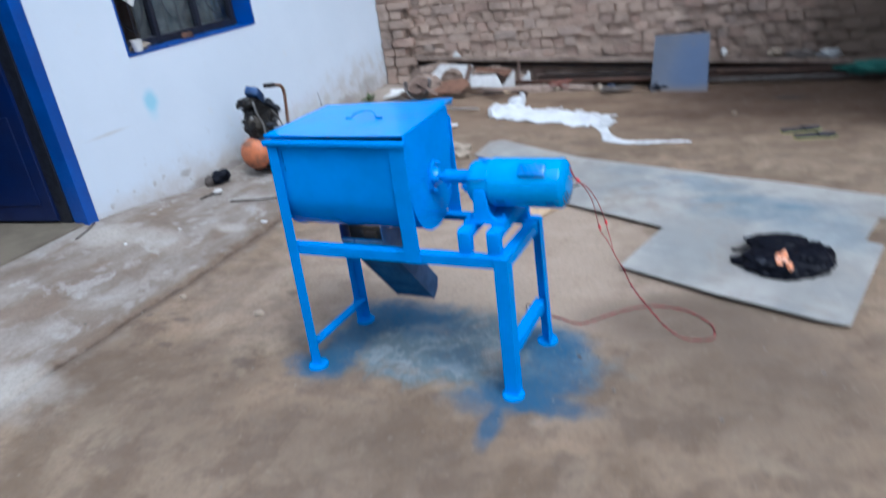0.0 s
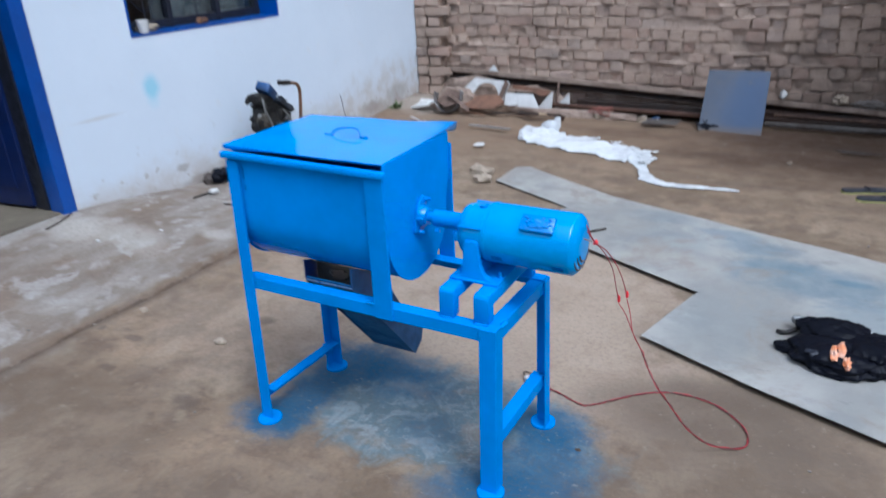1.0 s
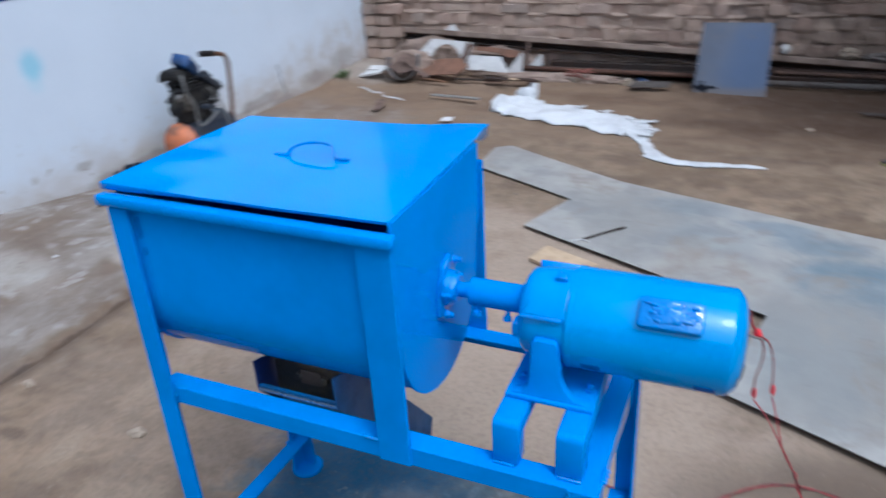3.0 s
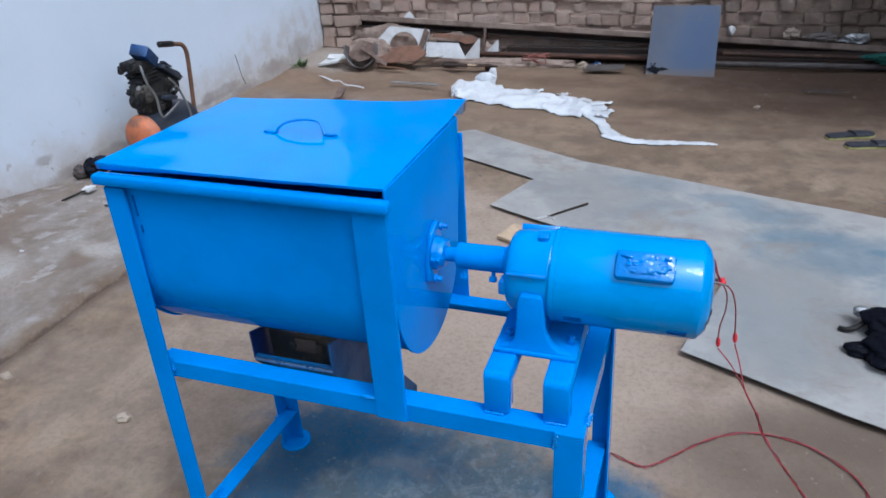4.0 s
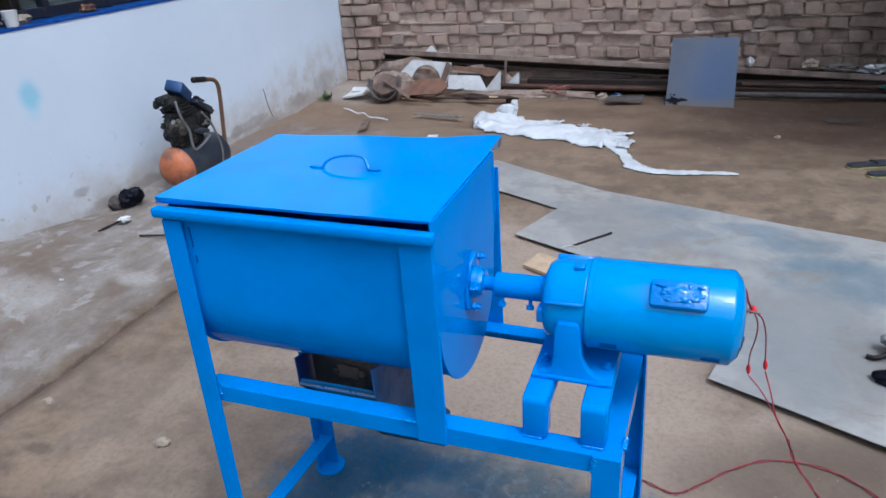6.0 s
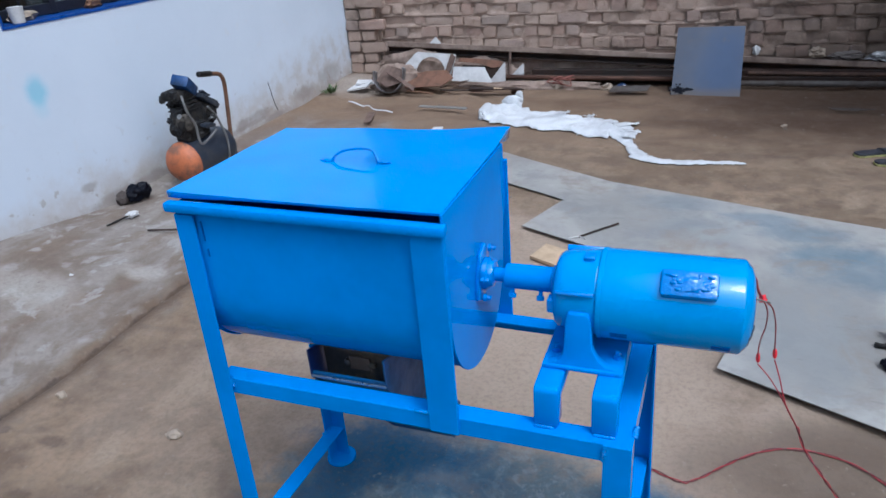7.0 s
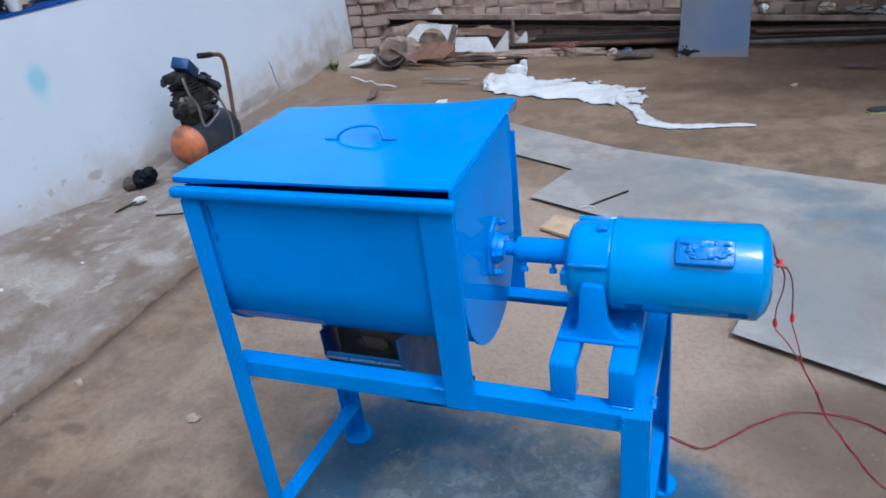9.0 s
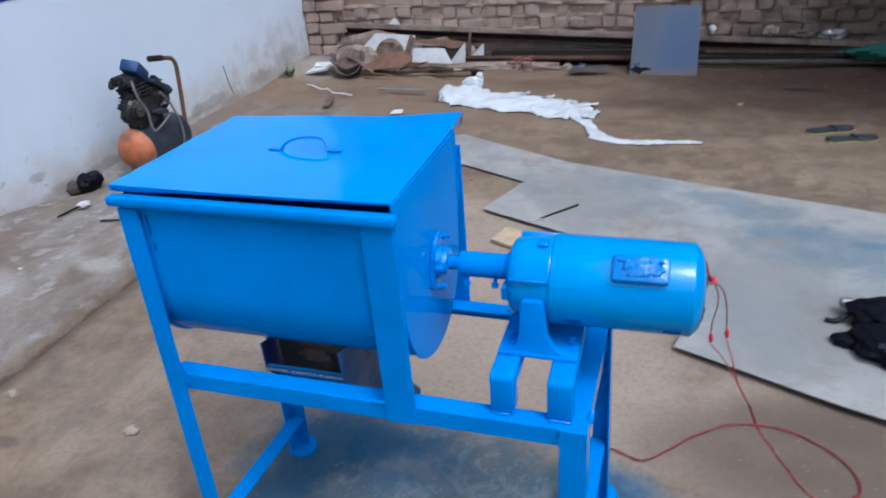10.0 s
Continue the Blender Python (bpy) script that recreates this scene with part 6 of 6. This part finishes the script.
scrap("paper_scrap", ((-0.04, -0.03), (0.04, -0.03), (0.04, 0.03), (-0.02, 0.03)), (-2.07, 5.03, 0.012), 8, 0, 10, WHITE_BITS, "white paper scrap on the earth", 0.003, 0.015)
scrap("paper_scrap", ((-0.03, -0.02), (0.03, -0.02), (0.03, 0.02), (-0.02, 0.02)), (-2.36, 5.95, 0.09), 20, 0, 30, WHITE_BITS, "white paper scrap on the heap", 0.003, 0.01)
scrap("sheet_offcut", ((-0.14, -0.05), (0.12, -0.07), (0.15, 0.03), (-0.10, 0.06)), (-0.98, 6.02, 0.03), 8, 0, 8, PIPE_DARK, "grey sheet offcut by the leaning plate", 0.005, 0.02)
scrap("sheet_offcut", ((-0.10, -0.02), (0.02, -0.03), (0.13, 0.0), (0.0, 0.015), (-0.12, 0.01)), (0.36, 5.62, 0.018), 3, 0, 4, PIPE_DARK, "narrow blue-grey sheet offcut on the earth", 0.004, 0.015)
scrap("rusty_plate", ((-0.025, -0.12), (0.02, -0.11), (0.03, 0.10), (-0.02, 0.11)), (-2.63, 5.20, 0.02), 0, 4, 18, BROWN_DUST, "brown rusted strip on the earth", 0.006, 0.02)

for x, y, z, ln, turn, tilt, mat_, lab in ((-2.20, 5.93, 0.035, 0.34, 8, 4, RUST_DARK, "thin dark rusty strip in the scrap heap"), (-2.02, 5.90, 0.03, 0.22, -22, -5, RUST, "short rusty strip in the scrap heap"),
                                           (-1.86, 5.98, 0.03, 0.20, 15, 6, CARD, "splinter of pale wood in the scrap heap"), (-2.62, 6.02, 0.07, 0.30, -38, 10, RUST_TOP, "bent brown strip in the scrap heap"),
                                           (-2.50, 5.84, 0.03, 0.26, -12, 3, BROWN_TUBE, "rust-orange strip in the scrap heap"), (-2.30, 6.05, 0.05, 0.24, 28, -6, RUST_TOP, "brown rusted strip in the scrap heap")):
    scrap("rusty_strip", ((-ln / 2, -0.012), (ln / 2, -0.018), (ln / 2 - 0.02, 0.010), (-ln / 2, 0.014)), (x, y, z), tilt, tilt, turn, mat_, lab, 0.005, 0.02)
drum = thing("pipe_bend", "half-round dull grey bucket shell on the scrap heap", "scrap metal", (-2.86, 5.86, 0.03), "scrap heap by the wall")
bm = bmesh.new()
rows = []
for i in range(25):
    a = math.pi * (0.95 + 1.2 * i / 24)
    rows.append([bm.verts.new((-2.79 + 0.12 * math.cos(a), 5.85 + w, 0.165 + 0.14 * math.sin(a))) for w in (0.0, 0.05, 0.1, 0.15)])
for a, b in zip(rows, rows[1:]):
    for k in range(3):
        bm.faces.new((a[k], a[k + 1], b[k + 1], b[k]))
ring = part("ring_shell", moved(bm, Matrix.Translation((-2.83, 5.9, 0.1)) @ pose(0, 0, 0, -16, 6, 12) @ Matrix.Translation((2.83, -5.9, -0.1))), SCOOP_GREY, drum, smooth=60)
ring.modifiers.new("thickness", "SOLIDIFY").thickness = 0.005
scrap("rusty_plate", ((-0.10, -0.075), (0.03, -0.09), (0.11, -0.03), (0.09, 0.09), (-0.08, 0.08)), (-2.79, 5.96, 0.125), 40, 14, -18, BROWN_DUST, "bent dusty brown sheet lying over the bucket shell", 0.005, 0.05)
scrap("rusty_strip", ((-0.14, -0.012), (0.14, -0.02), (0.13, 0.012), (-0.13, 0.018)), (-2.68, 5.90, 0.115), 30, 26, -14, BROWN_DUST, "bent brown strip in the scrap heap", 0.005, 0.02)
scrap("white_offcut", ((-0.055, 0), (0.05, 0), (0.0, 0.055)), (-2.555, 6.385, 0.304), 78, 0, 2, WHITE_BITS, "white triangular offcut leaning above the steel angle")
scrap("rusty_plate", ((-0.02, 0), (0.022, 0), (0.095, 0.20), (0.055, 0.235)), (-2.41, 6.12, 0.045), 70, 0, 0, BROWN_DUST, "narrow dusty strip standing beside the cut panel", 0.006, 0.02)
tagged(part("iron_bar", sweep(bmesh.new(), [(-1.935, 6.315, 0.03), (-1.930, 6.33, 0.14), (-1.925, 6.345, 0.242)], 0.012, 8), BROWN_DUST, smooth=60), "short rusty bar leaning on the channel", "bar")
rnd = random.Random(3)
for k in range(3):
    pts = [(-1.50 + rnd.uniform(-0.1, 0.12), 6.13 + rnd.uniform(-0.06, 0.06), 0.03 + rnd.uniform(0, 0.07)) for _ in range(7)]
    tagged(part("wire_scrap", sweep(bmesh.new(), curve_points(pts, 6), 0.004, 6), RED_OLD, smooth=60), "tangle of faded red wire on the earth", "wire", "wire tangle")
for x, y, r, mat_, lab in ((-1.15, 6.17, 0.035, STONE, "pale stone by the rusty flat bar"), (-1.30, 6.19, 0.03, GREY_PIPE, "grey stone by the rusty flat bar"), (-1.02, 6.12, 0.03, WHITE_BITS, "whitish round stone by the plate"),
                           (-1.52, 6.15, 0.03, STONE, "pale stone by the rusty flat bar"), (-1.05, 6.2, 0.03, NAVY, "dusty blue clod by the flat bar"), (-1.8, 6.02, 0.03, RUST, "rusty clump in the scrap")):
    z = ground_z(x, y)
    tagged(part("stone", lump(bmesh.new(), (x, y, z + r * 0.4), (r * 1.3, r, r * 0.8), x * 9, 0.5, 2.5, z - 0.003, 3), mat_, smooth=50), lab, "stone", "stones at the wall")
bm = lump(bmesh.new(), (-2.80, 6.10, 0.05), (0.22, 0.13, 0.145), 3, 0.4, 3, 0.0, 4)
lump(bm, (-2.72, 6.37, 0.10), (0.34, 0.075, 0.155), 6, 0.35, 3, 0.0, 4)
lump(bm, (-2.20, 6.39, 0.06), (0.36, 0.065, 0.130), 9, 0.35, 3, 0.0, 4)
lump(bm, (-1.75, 6.19, 0.0), (0.55, 0.07, 0.050), 15, 0.35, 3, -0.02, 4)
tagged(part("mortar_mound", bm, RUBBLE, smooth=60), "bank of grey-brown mortar rubble along the wall", "rubble")
sack = lump(bmesh.new(), (0.96, 6.17, 0.105), (0.29, 0.09, 0.045), 17, 0.35, 3, 0.06, 5)
tagged(part("sack", sack, TEAL, smooth=60), "teal plastic sack lying on the pipes", "sack")
for x, z, rx, rz, mat_, lab in ((0.22, 0.205, 0.05, 0.035, STONE, "dusty plaster lump on the rusty sections"), (0.42, 0.185, 0.10, 0.028, GREY_PIPE, "grey cloth heap on the rusty sections"),
                                (0.62, 0.180, 0.08, 0.032, ALU, "crumpled clear plastic on the rusty sections"), (-0.16, 0.225, 0.025, 0.03, WHITE_BITS, "white cup-shaped scrap beside the plate")):
    bm = lump(bmesh.new(), (x, 6.375, z), (rx, 0.05, rz), x * 11, 0.5, 3.5, z - rz * 0.8, 4)
    tagged(part("plastic_scrap", bm, mat_, smooth=60), lab, "scrap")

# ---- brick wall, last: bricks one by one ----
wall_n = tagged(part("wall_north", box(bmesh.new(), -3.57, 7.2, BY + 0.045, BY + 0.28, -0.3, 3.6), MORTAR), "old weathered tan brick wall with open joints", "wall", kind="structure")
pier = tagged(part("pier", box(bmesh.new(), WX - 0.2, -3.055, BY - 0.078, BY + 0.010, -0.3, 3.6), MORTAR), "rough brick pier at the end of the white wall", "pier", kind="structure")
COURSE, H = 0.088, 0.080


def sag(x):
    """How far the hand-laid courses wander from level."""
    return 0.008 * math.sin(1.7 * x) + 0.004 * math.sin(4.3 * x + 1)


def mortar_y(x, z):
    """Mortar smeared flush over the bed joints and sunk behind the upright ones."""
    z = z - sag(x)
    bed = abs((z - 0.03) / COURSE - math.floor((z - 0.03) / COURSE) - 0.5)
    joint = math.floor((z - 0.03) / COURSE) % 4
    flush = (1.0 if joint in (0, 1) else 0.75) * smoothstep(0.20, 0.08, bed) * smoothstep(-0.45, 0.1, noise.noise(Vector((x * 3, 1, z * 6))))
    return BY - 0.013 + 0.010 * smoothstep(-0.6, 0.1, x) - 0.020 * flush + 0.008 * noise.noise(Vector((x * 9, 0, z * 12))) + 0.05 * max(0, noise.noise(Vector((x * 16, 4, z * 13))) - 0.32)


bm = bmesh.new()
MXS, MZS = np.arange(-3.06, 1.9, 0.028), np.arange(0.0, 1.7, 0.011)
cols = [[bm.verts.new((x, mortar_y(x, z), z)) for z in MZS] for x in MXS]
for a, b in zip(cols, cols[1:]):
    for k in range(len(MZS) - 1):
        bm.faces.new((a[k], b[k], b[k + 1], a[k + 1]))
part("mortar", bm, MORTAR_FACE, wall_n, "uneven dry mud mortar", 80)
shapes = {}


def brick_shape(length, variant, depth=0.06):
    """A worn brick, centred, its long side along x; a few variants are shared by all."""
    key = (length, variant)
    if key not in shapes:
        rn = random.Random(int(length * 1000) * 17 + variant)
        bm = box(bmesh.new(), -length / 2, length / 2, -depth / 2, depth / 2, -H / 2, H / 2)
        for vert in bm.verts:
            vert.co += Vector((rn.uniform(-0.008, 0.008), rn.uniform(-0.006, 0.006), rn.uniform(-0.007, 0.007)))
        bmesh.ops.recalc_face_normals(bm, faces=bm.faces)
        bmesh.ops.bevel(bm, geom=bm.edges[:], offset=rn.uniform(0.005, 0.010), segments=2, affect="EDGES")
        me = bpy.data.meshes.new("brick")
        bm.to_mesh(me)
        bm.free()
        me.materials.append(BRICK)
        shapes[key] = me
    return shapes[key]


rest_v, rest_f = [], []
count = 0
rn = random.Random(7)


def lay(length, at, parent, single, squash=1.0):
    variant = rn.randrange(10)
    me = brick_shape(length, variant)
    m = Matrix.Translation(at) @ pose(0, 0, 0, rn.uniform(-3, 3), rn.uniform(-1.8, 1.8), rn.uniform(-4, 4)) @ Matrix.Diagonal((1, 1, squash, 1))
    if single:
        ob = new("brick", me)
        ob.parent = parent
        ob.matrix_basis = m
    else:
        base = len(rest_v)
        rest_v.extend(tuple(m @ v.co) for v in me.vertices)
        rest_f.extend(tuple(base + i for i in p.vertices) for p in me.polygons)


for row in range(40):
    z = 0.03 + row * COURSE
    x = -3.05 + (0.06 if row % 2 else 0.0) + rn.uniform(-0.02, 0.02)
    header_row = row % 3 != 2
    while x < 3.4:
        length = rn.choice((0.096, 0.110, 0.124)) if (header_row and rn.random() < 0.95) or rn.random() < 0.7 else rn.choice((0.205, 0.228))
        gap = rn.uniform(0.004, 0.011) + (0.012 if rn.random() < 0.14 else 0)
        mid = x + length / 2
        single = 0.2 < z < 1.14 and -3.1 < mid < 0.3 and count < 290
        if rn.random() > 0.02:
            lay(length, (mid, BY + rn.uniform(-0.014, 0.014) + (0.018 if rn.random() < 0.12 else 0), z + sag(mid) + rn.uniform(-0.006, 0.006)), wall_n, single, 0.86 if row % 4 == 1 else 0.95)
            count += single
        x += length + gap
for row in range(40):
    z = 0.03 + row * COURSE
    x = WX + 0.004
    end = -3.03 + (0.05 if row % 2 else -0.03) + rn.uniform(-0.03, 0.03)
    lengths = (0.108, 0.228) if row % 2 else (0.122, 0.122)
    for length in lengths:
        single = 0 < z < 1.25
        lay(length, (x + length / 2 + 0.004, BY - 0.095 + rn.uniform(-0.010, 0.012), z + rn.uniform(-0.004, 0.004)), pier, single)
        x += length + 0.012
me = bpy.data.meshes.new("brickwork")
me.from_pydata(rest_v, [], rest_f)
me.materials.append(BRICK_STUFF)
ob = new("brickwork", me)
ob.parent = wall_n
tagged(ob, "remaining weathered bricks of the wall", kind="stuff")
bm = lump(bmesh.new(), (-1.27, BY - 0.03, 0.985), (0.026, 0.008, 0.035), 5, 0.6, 4, 0, 3)
part("paint_daub", bm, NAVY, wall_n, "dull daub of blue paint", 50)
